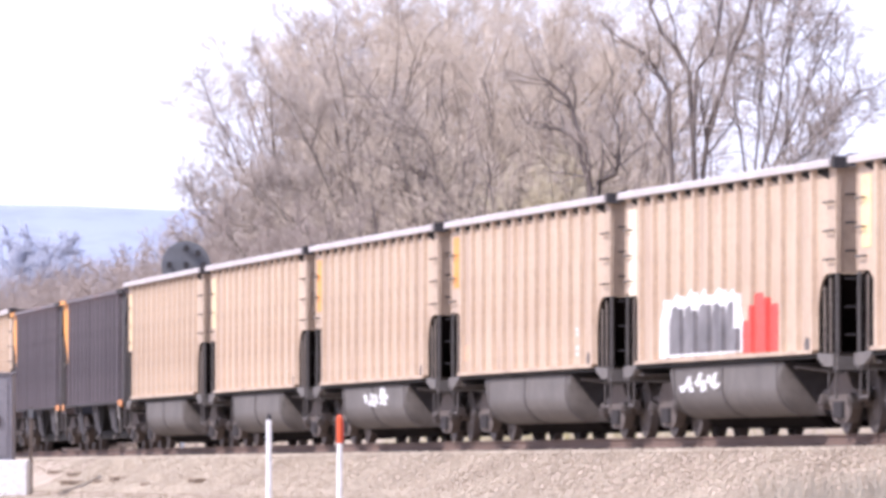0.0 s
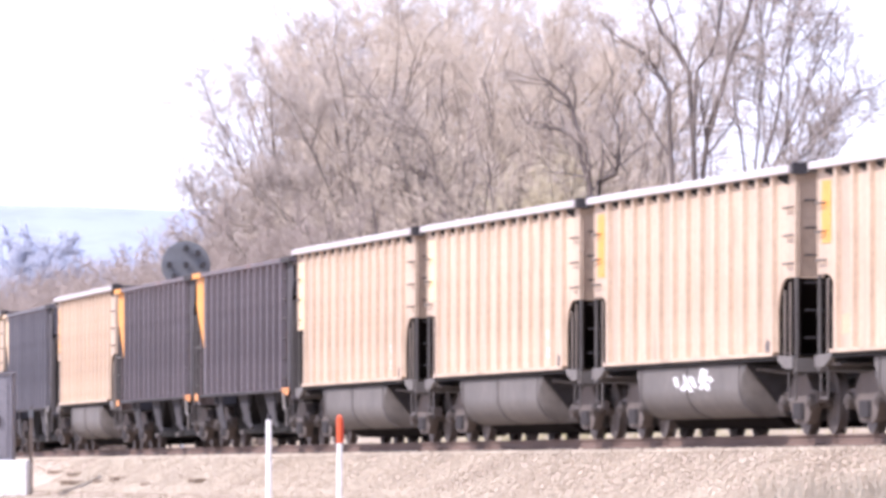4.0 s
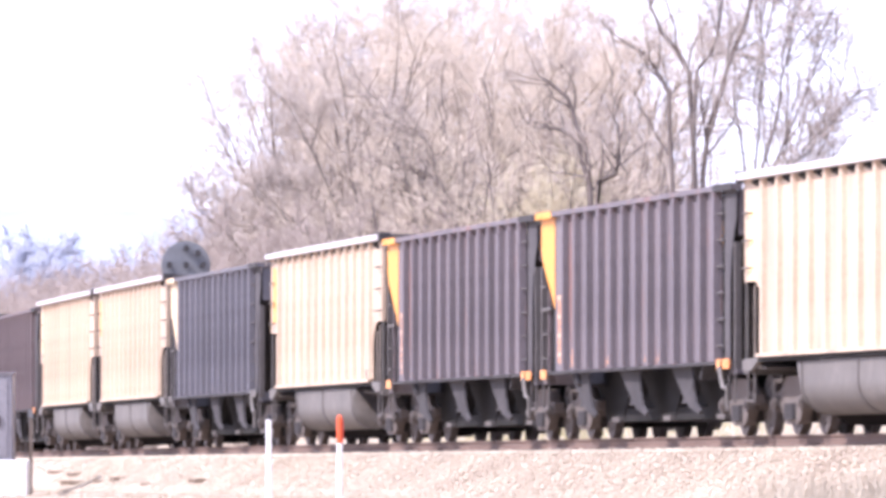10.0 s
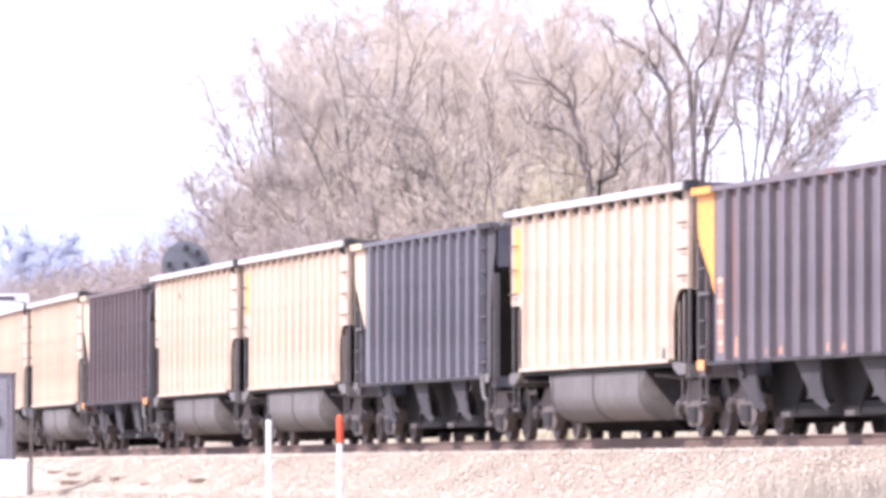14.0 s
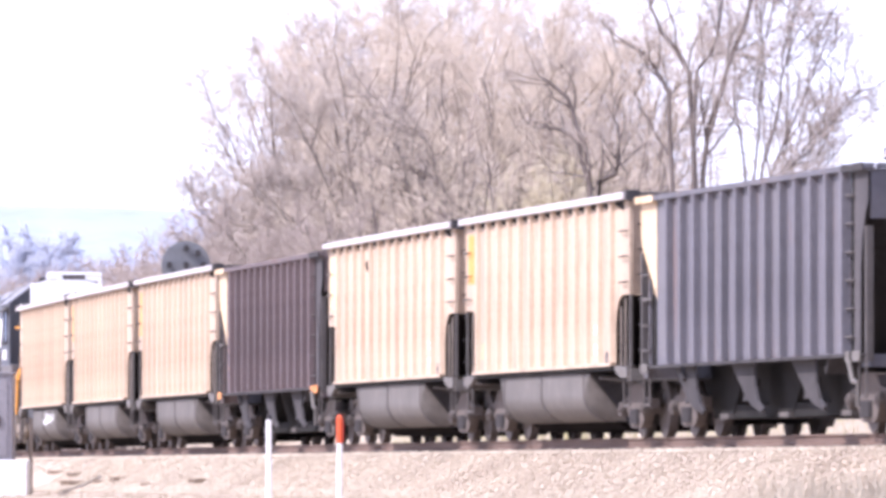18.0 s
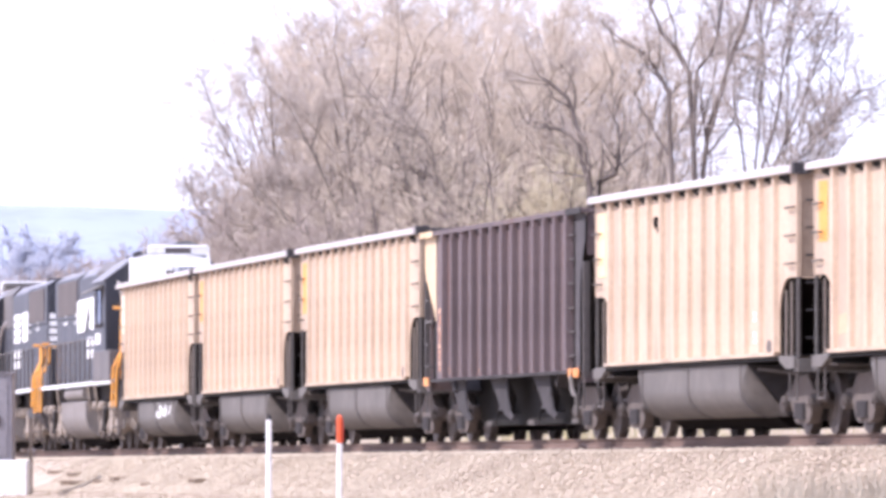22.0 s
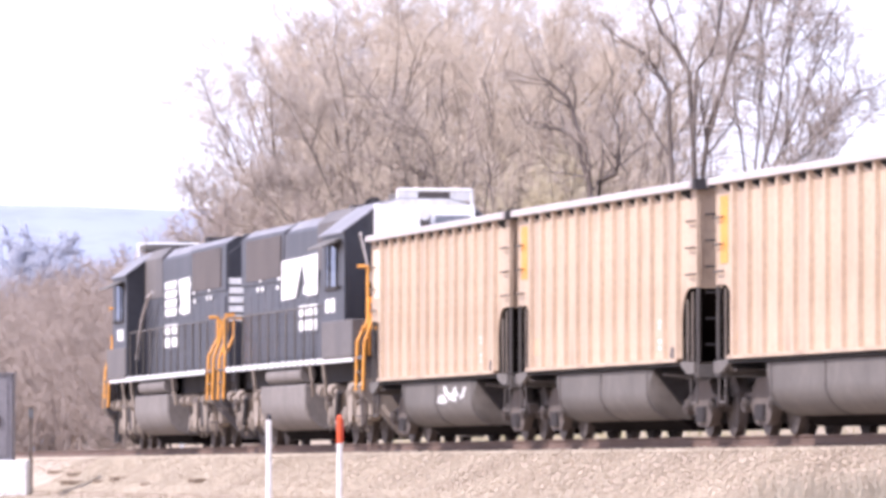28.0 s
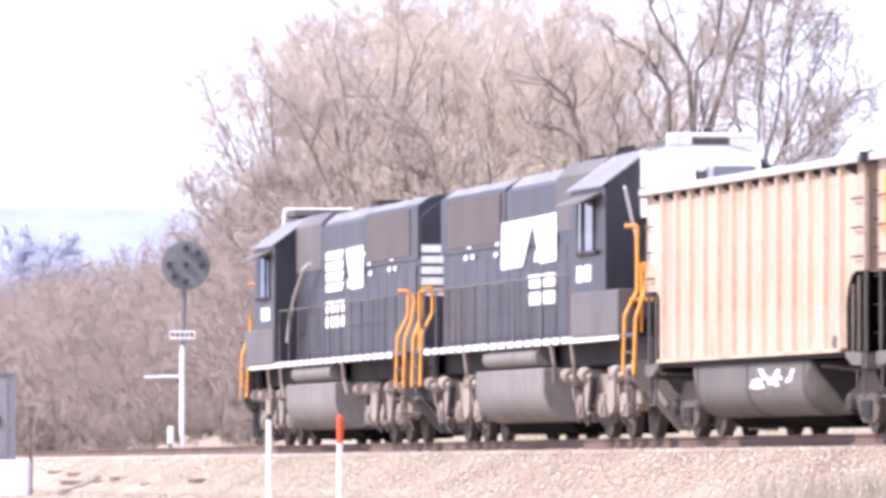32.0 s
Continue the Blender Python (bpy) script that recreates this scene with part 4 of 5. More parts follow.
def locomotive(length, label, tank0, tank1, striped):
    """A six-axle hood locomotive; its cab end is +x."""
    lo = tagged(new("locomotive"), label, "locomotive", "pushing locomotives")
    E = length / 2
    deck = 1.66
    part("frame", Geo().box(-E + 0.35, E - 0.35, -1.05, 1.05, 1.22, 1.62), DARK, lo)
    part("deck", Geo().box(-E + 0.3, E - 0.3, -1.53, 1.53, 1.60, deck), BLACK, lo)
    for s in (-1, 1):
        n = 22
        for i in range(n):
            x0 = -E + 1.5 + i * (length - 3.0) / n
            tight = 0.01 if x0 > E - 6.2 else 0.11
            part("edge_stripe", Geo().box(x0 + tight, x0 + (length - 3.0) / n - tight, s * 1.535 - 0.006, s * 1.535 + 0.006, 1.57, 1.675), WHITE, lo, "white reflective sill stripe")
    # long hood in sections
    hx0, hx1 = -E + 1.05, E - 5.45
    top = lambda w, z: [(-w, deck), (-w, z - 0.25), (-w * 0.72, z), (w * 0.72, z), (w, z - 0.25), (w, deck)]
    part("hood", Geo().prism(top(1.09, 4.45), "x", hx0, hx1), BLACK, lo, "black engine hood with dust on it", soft=0.03)
    part("radiator_section", Geo().prism([(-1.0, 3.38), (-1.13, 3.40), (-1.13, 4.40), (-0.88, 4.56), (0.88, 4.56), (1.13, 4.40), (1.13, 3.40), (1.0, 3.38)], "x", hx0 + 0.02, hx0 + 6.6), BLACK, lo)
    part("blower_section", Geo().prism([(-1.115, 3.34), (-1.115, 4.34), (-0.85, 4.58), (0.85, 4.58), (1.115, 4.34), (1.115, 3.34)], "x", hx0 + 6.62, hx1 - 3.7), BLACK, lo)
    part("filter_hatch", Geo().prism([(-1.12, 3.5), (-1.12, 4.42), (-0.9, 4.66), (0.9, 4.66), (1.12, 4.42), (1.12, 3.5)], "x", hx1 - 3.68, hx1 - 0.1), DUSTY, lo)
    part("blower_housing", Geo().prism([(-1.10, deck), (-1.10, 3.5), (1.10, 3.5), (1.10, deck)], "x", hx1 - 3.68, hx1 - 0.1), BLACK, lo)
    for s in (-1, 1):
        part("radiator_grille", Geo().box(hx0 + 0.9, hx0 + 6.2, s * 1.14 - 0.012, s * 1.14 + 0.012, 3.48, 4.34), GRILLE, lo, "dusty brown radiator grille")
        for x, z in ((2.55, 3.24), (3.25, 3.24), (2.9, 3.44), (5.6, 3.22), (5.75, 3.42), (6.45, 3.62)):
            part("small_stencil", Geo().box(hx0 + x, hx0 + x + 0.34, s * 1.145 - 0.006, s * 1.145 + 0.006, z, z + 0.09), WHITE, lo, "small worn white mark")
        for i in range(13):
            x = hx0 + 0.35 + i * (hx1 - hx0 - 0.9) / 13
            part("hood_door", Geo().box(x, x + (hx1 - hx0 - 0.9) / 13 - 0.05, s * 1.10 - 0.012, s * 1.10 + 0.012, deck + 0.12, 3.28), BLACK, lo)
    for s in (-1, 1):
        for x0, x1, y0, z0, y1, z1 in ((hx0 + 0.1, hx0 + 6.5, 1.10, 4.43, 0.86, 4.585), (hx0 + 6.7, hx1 - 3.75, 1.06, 4.40, 0.84, 4.60)):
            # pale strips paint the highlight on the chamfered hood edge
            part("hood_edge", Geo().prism([(s * y0, z0), (s * y1, z1), (s * (y1 - 0.03), z1 - 0.03), (s * (y0 - 0.03), z0 - 0.03)], "x", x0, x1), ROOF_PALE, lo, "pale strip painting in the highlight along the hood edge")
    for i in range(4):
        part("roof_fan", Geo().cyl((hx0 + 1.1 + i * 1.5, 0, 4.6), (hx0 + 1.1 + i * 1.5, 0, 4.64), 0.62, k=20), BLACK, lo)
    part("exhaust_pipe", Geo().box(hx1 - 5.3, hx1 - 4.7, -0.25, 0.25, 4.4, 4.85), DARK, lo)
    for x in (hx1 - 1.5, hx1 - 1.9, hx1 - 2.3):
        part("horn", Geo().cyl((x - 0.2, -0.3, 4.78), (x + 0.2, -0.3, 4.80), 0.04, 0.10, k=10).box(x - 0.05, x + 0.05, -0.33, -0.27, 4.6, 4.78), DARK, lo)
    # cab
    c0, c1 = E - 5.5, E - 2.5
    prof = [(-1.56, deck), (-1.56, 4.10), (-0.85, 4.62), (-0.5, 4.70), (0.5, 4.70), (0.85, 4.62), (1.56, 4.10), (1.56, deck)]
    part("cab", Geo().prism(prof, "x", c0, c1), BLACK, lo, "black cab with sloping roof edges", soft=0.02)
    part("cab_roof", Geo().prism([(-1.62, 4.08), (-0.86, 4.65), (-0.5, 4.74), (0.5, 4.74), (0.86, 4.65), (1.62, 4.08), (1.62, 4.05), (0.85, 4.61), (-0.85, 4.61), (-1.62, 4.05)], "x", c0 - 0.1, c1 + 0.03), ROOF_PALE, lo, "pale blue-grey cab roof")
    for s in (-1, 1):
        for x, wide in ((c0 + 0.72, 0.3), (c0 + 1.3, 0.72)):
            w = part("side_window", Geo().box(x, x + wide, s * 1.572 - 0.008, s * 1.572 + 0.008, 3.02, 3.86), GLASS, lo, "cab side window")
            for a in (x - 0.07, x + wide):
                part("window_frame", Geo().box(a, a + 0.07, s * 1.575 - 0.014, s * 1.575 + 0.014, 2.97, 3.91), DARK, w)
            part("window_sill", Geo().box(x, x + wide, s * 1.575 - 0.014, s * 1.575 + 0.014, 2.97, 3.02), DARK, w)
        part("sunshade", Geo().prism([(s * 1.57, 3.98), (s * 1.95, 3.80), (s * 1.95, 3.77), (s * 1.57, 3.93)], "x", c0 + 0.5, c1 - 0.4), TUB, lo, "grey sunshade over the cab window")
        part("armrest", Geo().box(c0 + 0.8, c1 - 0.5, s * 1.60 - 0.03, s * 1.60 + 0.03, 2.98, 3.04), DARK, lo)
        # white paint on the pane stands in for bright glare on glass
        part("windscreen", Geo().prism([(c1 + 0.34, 3.56), (c1 + 0.06, 4.62), (c1 - 0.02, 4.62), (c1 - 0.02, 3.56)], "y", min(s * 0.1, s * 0.98), max(s * 0.1, s * 0.98)), WHITE, lo, "windscreen painted white for the glare on it")
        part("front_door", Geo().box(c1 + 0.004, c1 + 0.02, min(s * 1.08, s * 1.5), max(s * 1.08, s * 1.5), deck + 0.02, 3.75), BLACK, lo)
        part("front_grab", Geo().path([(c1 + 0.02, s * 1.05, 3.1), (c1 + 0.1, s * 1.05, 3.15), (c1 + 0.1, s * 1.25, 4.0), (c1 + 0.02, s * 1.25, 4.05)], 0.028), TAN_TOP, lo, "pale grab rail on the cab front")
    part("window_glass", Geo().prism([(c1 + 0.315, 3.80), (c1 + 0.135, 4.40), (c1 + 0.14, 4.40), (c1 + 0.325, 3.80)], "y", 0.2, 0.9), GLASS, lo, "blue-grey windscreen pane")
    part("number_light", Geo().box(c1 - 0.02, c1 + 0.22, -0.06, 0.06, 4.1, 4.3), TUB, lo)
    part("headlight", Geo().cyl((c1, -0.02, 4.42), (c1 + 0.2, -0.02, 4.42), 0.12, k=14), WHITE, lo)
    ac = part("air_conditioner", Geo().box(c1 - 1.6, c1 - 0.3, -0.45, 0.95, 4.73, 4.86), TUB, lo, "grey box on the cab roof")
    for y0, y1 in ((-0.45, -0.08), (0.55, 0.95)):
        part("end_cover", Geo().box(c1 - 0.32, c1 - 0.24, y0, y1, 4.70, 4.89), WHITE, ac, "white end cover")
    part("intake_grille", Geo().box(c1 - 0.31, c1 - 0.26, -0.075, 0.545, 4.74, 4.87), GRILLE, ac)
    part("roof_rail", Geo().path([(c1 - 0.1, -0.5, 4.7), (c1 - 0.1, -0.5, 4.90), (c1 - 0.1, 0.95, 4.90), (c1 - 0.1, 0.95, 4.62)], 0.035), WHITE, lo, "white pipe on the cab roof")
    part("roof_front", Geo().prism([(-1.0, 4.52), (-0.86, 4.615), (-0.5, 4.72), (0.5, 4.72), (0.86, 4.615), (1.0, 4.52)], "x", c1 + 0.034, c1 + 0.07), WHITE, lo, "white front of the cab roof")
    nose = [(-0.95, deck), (-0.95, 3.2), (-0.75, 3.4), (0.75, 3.4), (0.95, 3.2), (0.95, deck)]
    part("nose", Geo().prism(nose, "x", c1, E - 1.1), BLACK, lo, "low black nose", soft=0.03)
    # rails and steps at the four corners, railing along the deck
    for s in (-1, 1):
        for e in (-1, 1):
            xe = e * (E - 0.25)
            xi = e * (E - 1.15)
            hi = 3.38 if e > 0 else 2.80
            part("step_rail", Geo().path([(xi, s * 1.5, hi), (xi, s * 1.3, hi), (xi, s * 1.3, 2.35), (xi, s * 1.5, 1.95), (xi, s * 1.53, 1.0)], 0.036), ORANGE, lo, "orange bent handrail")
            part("step_rail", Geo().path([(xe, s * 1.36, 2.74), (xe, s * 1.32, 2.6), (xe, s * 1.36, 2.3), (xe, s * 1.5, 1.9), (xe, s * 1.53, 1.0)], 0.036), ORANGE, lo, "orange bent handrail")
            if e > 0:
                part("step_bar", Geo().path([(xi, s * 1.42, 2.2), (xi, s * 0.98, 2.2)], 0.04), ORANGE, lo)
            for k in range(4):
                part("step", Geo().box(min(xi, xe - e * 0.2), max(xi, xe - e * 0.2), s * 1.42 - 0.12, s * 1.42 + 0.12, 0.5 + 0.28 * k, 0.53 + 0.28 * k), TRUCK, lo)
            part("step_well", Geo().box(min(xi, xe), max(xi, xe), min(s * 1.2, s * 1.28), max(s * 1.2, s * 1.28), 0.15 if striped and e > 0 else 0.75, 1.6), DARK if striped and e > 0 else DUSTY, lo)
        rails = [(x, s * 1.5) for x in np.linspace(-E + 1.4, c0 - 0.3, 12)]
        part("handrail", Geo().path([(*rails[0], 2.72), (*rails[-1], 2.72)], 0.02), TUB, lo, "grey handrail along the deck")
        for x, y in rails:
            part("stanchion", Geo().cyl((x, y, 1.64), (x, y, 2.72), 0.02, k=6), TUB, lo)
    for e in (-1, 1):
        shape = [(-1.5, 1.62), (-1.5, 0.92), (-0.8, 0.16), (0.8, 0.16), (1.5, 0.92), (1.5, 1.62)]
        part("pilot", Geo().prism(shape, "x", min(e * (E - 0.35), e * (E - 0.5)), max(e * (E - 0.35), e * (E - 0.5))), DUSTY, lo, "dusty pilot plate")
        part("coupler", Geo().box(min(e * (E - 0.4), e * (E + 0.3)), max(e * (E - 0.4), e * (E + 0.3)), -0.1, 0.1, 0.78, 0.98).box(e * (E + 0.25) - 0.13, e * (E + 0.25) + 0.13, -0.15, 0.15, 0.72, 1.02), TRUCK, lo)
        part("end_rail", Geo().path([(e * (E - 0.3), -1.4, 1.66), (e * (E - 0.3), -1.4, 2.75), (e * (E - 0.3), -0.5, 2.75)], 0.03), ORANGE, lo)
    for s in (-1, 1):
        wing = [(s * 1.55, 1.22), (s * 1.25, 1.24), (s * 0.85, 0.72), (s * 0.4, 0.40), (s * 0.35, 0.12), (s * 0.8, 0.10), (s * 1.25, 0.62), (s * 1.55, 0.90)]
        part("snow_plow", Geo().prism(wing, "x", E - 0.34, E - 0.26), FRAME_DUST, lo, "dusty beige plow wing under the front")
        part("plow_brace", Geo().cyl((E - 0.4, s * 1.3, 1.0), (E - 0.22, s * 1.0, 0.5), 0.05), FRAME_DUST, lo)
    for i in range(5):
        part("end_bar", Geo().box(hx0 - 0.012, hx0 - 0.004, -1.07, 1.07, 2.72 + i * 0.2, 2.86 + i * 0.2), WHITE, lo, "white stripe on the hood end")
    part("end_light", Geo().box(hx0 - 0.1, hx0, -0.95, -0.6, 3.78, 4.02), WHITE, lo)
    # big white plain panels where the line's letters stand, small bars for the number
    for s in (-1, 1):
        y = s * 1.135
        turned = lambda pts: [(-1.75 - x, z) for x, z in pts] if striped else pts
        for nm, pts, lab in (("emblem", [(-0.45, 3.70), (-0.45, 3.82), (1.75, 3.84), (1.75, 3.02), (0.25, 3.0)], "plain white emblem shape with a dark notch"),
                             ("emblem_point", [(-0.35, 3.05), (-0.2, 3.24), (0.15, 3.22), (0.2, 3.05)], "")):
            part(nm, Geo().prism(turned(pts), "y", y - 0.006, y + 0.006), WHITE, lo, lab)
        if striped:
            part("bent_pipe", Geo().path([(2.6, s * 1.3, 3.62), (3.2, s * 1.34, 3.5), (4.2, s * 1.36, 3.05), (4.9, s * 1.36, 2.6), (5.3, s * 1.36, 2.1)], 0.045), TAN_TOP, lo, "pale bent pipe beside the hood")
            for k in range(4):
                z = 3.02 + 0.21 * k
                part("emblem_bar", Geo().prism(turned([(-3.2, z), (-3.2, z + 0.165), (-0.75, z + 0.17), (-1.0, z)]), "y", y - 0.006, y + 0.006), WHITE, lo, "worn white emblem bar")
        else:
            part("emblem", Geo().prism([(-3.5, 2.98), (-3.45, 3.80), (-0.5, 3.82), (-0.55, 3.66), (-1.4, 3.0)], "y", y - 0.006, y + 0.006), WHITE, lo)
        for x in (tank0 - 1.1, tank1 + 0.8, tank1 + 2.6):
            part("drain_pipe", Geo().path([(x, s * 1.5, 1.6), (x + 0.05, s * 1.46, 1.25), (x - 0.1, s * 1.42, 0.95)], 0.04), FRAME_DUST, lo)
        for k in range(2):
            for j in range(2):
                x = -0.95 + k * 1.35
                part("number_bar", Geo().box(x, x + 1.15, s * 1.122 - 0.006, s * 1.122 + 0.006, 2.30 + j * 0.30, 2.53 + j * 0.30), WHITE, lo)
        for x in (c0 + 0.6, c0 + 1.3):
            part("cab_number_bar", Geo().box(x, x + 0.52, s * 1.57 - 0.01, s * 1.57 + 0.01, 2.55, 2.82), WHITE, lo)
        part("fuel_cap", Geo().cyl((-0.9, s * 1.3, 0.95), (-0.9, s * 1.4, 0.95), 0.08, k=10), RED, lo)
    tank = belly(1.49, 1.2, 0.29, 0.98, turn=0.62)
    part("fuel_tank", Geo().prism(tank, "x", tank0, tank1), TANKG, lo, "dusty grey rounded fuel tank", soft=0.03)
    # black solid added in place of the shade beneath the tank
    part("tank_sump", Geo().prism([(-1.0, 0.288), (-0.85, 0.1), (0.85, 0.1), (1.0, 0.288)], "x", tank0 + 0.1, tank1 - 0.1), SHADE_BLACK, lo, "added black shape for the shade under the fuel tank")
    for s in (-1, 1):
        part("air_reservoir", Geo().cyl((tank0 + 0.7, s * 1.32, 1.41), (tank1 - 0.7, s * 1.32, 1.41), 0.17, k=18), TANKG, lo)
        part("battery_box", Geo().box(c0 + 0.1, c1 + 1.15, min(s * 1.3, s * 1.585), max(s * 1.3, s * 1.585), deck, 2.38), DUSTY, lo, "dusty grey battery box", soft=0.02)
    for e in (-1, 1):
        t = part("truck", Geo().box(-2.6, 2.6, -0.9, 0.9, 0.55, 0.95), TRUCK, lo, at=pose(e * (E - 4.05), 0, 0))
        side = [(-2.7, 0.55), (-2.7, 0.85), (-2.2, 0.95), (-1.2, 1.05), (1.2, 1.05), (2.2, 0.95), (2.7, 0.85), (2.7, 0.55), (2.3, 0.42), (1.6, 0.62), (1.0, 0.42), (0.5, 0.6), (-0.5, 0.6), (-1.0, 0.42), (-1.6, 0.62), (-2.3, 0.42)]
        for s in (-1, 1):
            part("side_frame", Geo().prism(side, "y", s * 1.1 - 0.1, s * 1.1 + 0.1), FRAME_DUST, t)
            for x in (-1.9, 0, 1.9):
                part("axle_box", Geo().box(x - 0.2, x + 0.2, s * 1.2 - 0.12, s * 1.2 + 0.12, 0.34, 0.72).cyl((x, s * 1.2, 0.5), (x, s * 1.36, 0.5), 0.13, k=12), FRAME_DUST, t)
            for x in (-2.3, -0.95, 0.95, 2.3):
                part("brake_rigging", Geo().cyl((x, s * 1.25, 0.95), (x, s * 1.25, 0.25), 0.03, k=6).cyl((x - 0.2, s * 1.25, 0.95), (x + 0.25, s * 1.25, 1.0), 0.12, k=10), TRUCK, t)
            for x in (-2.55, -1.25, 0.6, 1.35):
                part("sand_pipe", Geo().path([(x, s * 1.3, 1.15), (x + 0.08, s * 1.32, 0.7), (x + 0.25, s * 1.1, 0.22)], 0.028), FRAME_DUST, t)
            for x in (-1.45, 0.45, 2.0):
                part("brake_arm", Geo().prism([(x, 1.0), (x + 0.16, 1.02), (x + 0.34, 0.36), (x + 0.24, 0.3)], "y", s * 1.3 - 0.03, s * 1.3 + 0.03), WHEEL, t)
            for x in (-0.95, 0.95):
                part("spring_pocket", Geo().prism([(x - 0.34, 0.98), (x - 0.30, 0.52), (x - 0.12, 0.40), (x + 0.12, 0.40), (x + 0.30, 0.52), (x + 0.34, 0.98)], "y", min(s * 1.2, s * 1.36), max(s * 1.2, s * 1.36)), FRAME_DUST, t)
            for x in (-2.75, -1.2, 1.5, 2.75):
                part("brake_cylinder", Geo().cyl((x - 0.22, s * 1.34, 1.06), (x + 0.22, s * 1.34, 1.02), 0.12, k=14).cyl((x + 0.22, s * 1.34, 1.02), (x + 0.42, s * 1.34, 0.98), 0.05), FRAME_DUST, t)
            # added black blocks that fill the wheel gaps with the dark under the truck
            part("gear_case", Geo().box(-1.25 if s < 0 else 0.6, -0.6 if s < 0 else 1.25, -0.66, 0.66, 0.13, 0.56), SHADE_DARK, t)
            part("damper", Geo().cyl((-0.5, s * 1.36, 1.0), (-0.75, s * 1.36, 0.45), 0.06, k=8), DARK, t)
        for x in (-1.9, 0, 1.9):
            wheelset(t, x, 0.508)
    return lo


# ---- lineside things ----
def make_signal():
    y = 230.0
    x = spot(322, y)
    z0 = float(ground_z(x, y))
    s = thing("railway_signal", "position-light railway signal with round dark target on a mast", "railway signal", at=pose(x, y, 0, 0, 0, 4))
    part("base", Geo().box(-0.3, 0.3, -0.3, 0.3, z0 - 0.3, z0 + 0.12), TUB, s)
    part("mast", Geo().cyl((0, 0, z0), (0, 0, 5.05), 0.068, k=12), WHITE, s, "white lower mast")
    part("upper_mast", Geo().cyl((0.03, 0, 5.05), (0.06, 0, 7.0), 0.065, k=12), SIGNAL, s, "dark upper mast")
    t = part("target", Geo().cyl((0.1, -0.16, 7.24), (0.1, -0.10, 7.24), 0.67, k=40), SIGNAL, s, "round dark grey signal target")
    lamp = Geo().cyl((0, 0, 0), (0, -0.05, 0), 0.075, k=14).cyl((0, -0.05, 0.02), (0, -0.24, 0.02), 0.078, 0.082, k=14).mesh("lamp", DARK)
    for a in (0, 45, 90, 180, 225, 270):
        part("lamp", lamp, None, t, at=pose(0.1 + 0.46 * math.cos(radians(a)), -0.165, 7.24 + 0.46 * math.sin(radians(a))))
    part("lamp", lamp, None, t, at=pose(0.1, -0.165, 7.24))
    p = part("number_plate", Geo().box(-0.34, 0.36, -0.13, -0.11, 5.22, 5.45), WHITE, s, "white plate on the mast")
    for i in range(5):
        part("digit_bar", Geo().box(-0.30 + i * 0.13, -0.21 + i * 0.13, -0.136, -0.131, 5.28, 5.40), GRILLE, p)
    part("arm", Geo().path([(0, 0, 4.2), (-1.05, 0, 4.18)], 0.035), WHITE, s)
    part("junction_box", Geo().box(-0.40, -0.24, -0.15, 0.10, 2.36, 2.84), WHITE, s, "small white junction box beside the mast")
    part("box_bracket", Geo().box(-0.30, 0.0, -0.03, 0.03, 2.44, 2.50).cyl((-0.32, 0, z0), (-0.32, 0, 2.36), 0.04, k=8), TUB, s)


def make_posts():
    y = 111.0
    for px, cap, lab in ((476, DARK, "white plastic marker post with a small dark cap"), (601, RED, "white plastic marker post with a red-orange top")):
        x = spot(px, y)
        z = float(ground_z(x, y))
        p = thing("marker_post", lab, "marker post", "marker posts", at=pose(x, y, 0))
        if cap is RED:
            part("shaft", Geo().cyl((0, 0, z - 0.3), (0, 0, 1.97), 0.037, k=14), WHITE, p)
            part("sleeve", Geo().cyl((0, 0, 1.97), (0, 0, 2.32), 0.040, k=14).cyl((0, 0, 2.32), (0, 0, 2.345), 0.040, 0.018, k=14), SLEEVE, p, "red-orange top sleeve")
            part("tag", Geo().box(0.039, 0.052, -0.02, 0.02, 1.98, 2.28), RED, p)
        else:
            part("shaft", Geo().cyl((0, 0, z - 0.3), (0, 0, 2.28), 0.037, k=14), WHITE, p)
            part("cap", Geo().cyl((0, 0, 2.28), (0, 0, 2.36), 0.039, 0.018, k=14), cap, p)


def make_cabinet():
    y = 190.0
    x1 = spot(22, y)
    z = float(ground_z(x1 - 0.6, y))
    c = thing("equipment_cabinet", "grey metal trackside equipment cabinet on a white base", "cabinet", at=pose(x1, y, 0))
    part("body", Geo().box(-1.6, 0, 0, 1.4, 1.85, 3.80), CABINET, c, soft=0.02)
    part("roof", Geo().box(-1.65, 0.03, -0.05, 1.45, 3.80, 3.84), CABINET, c)
    part("door", Geo().box(-1.5, -0.12, -0.025, -0.003, 1.95, 3.7), CABINET, c)
    part("handle", Geo().box(-0.3, -0.26, -0.06, -0.025, 2.6, 2.85), DARK, c)
    part("base", Geo().box(-1.7, 0.34, -0.1, 1.5, z - 0.2, 1.85), WHITE, c, "white painted concrete base", soft=0.03)
    y = 195.0
    x = spot(55, y)
    p = thing("short_post", "dark weathered short post beside the track", "post", at=pose(x, y, float(ground_z(x, y))))
    part("shaft", Geo().box(-0.04, 0.04, -0.04, 0.04, -0.3, 2.05), SLEEPER, p)
    part("plate", Geo().box(-0.055, 0.055, -0.055, -0.042, 1.80, 2.0), SIGNAL, p)


# ---- put it together ----
make_ground()
make_track()
make_stones()
make_distance()
make_signal()
make_posts()
make_cabinet()
make_trees()
make_tufts("grass", "pale dry grass along the far side of the line", 26000,
           lambda r, n: (lambda y: (line_x(y) + r.uniform(4.0, 16.0, n), y))(r.uniform(110, 215, n)), 0.30, GRASS, 5)
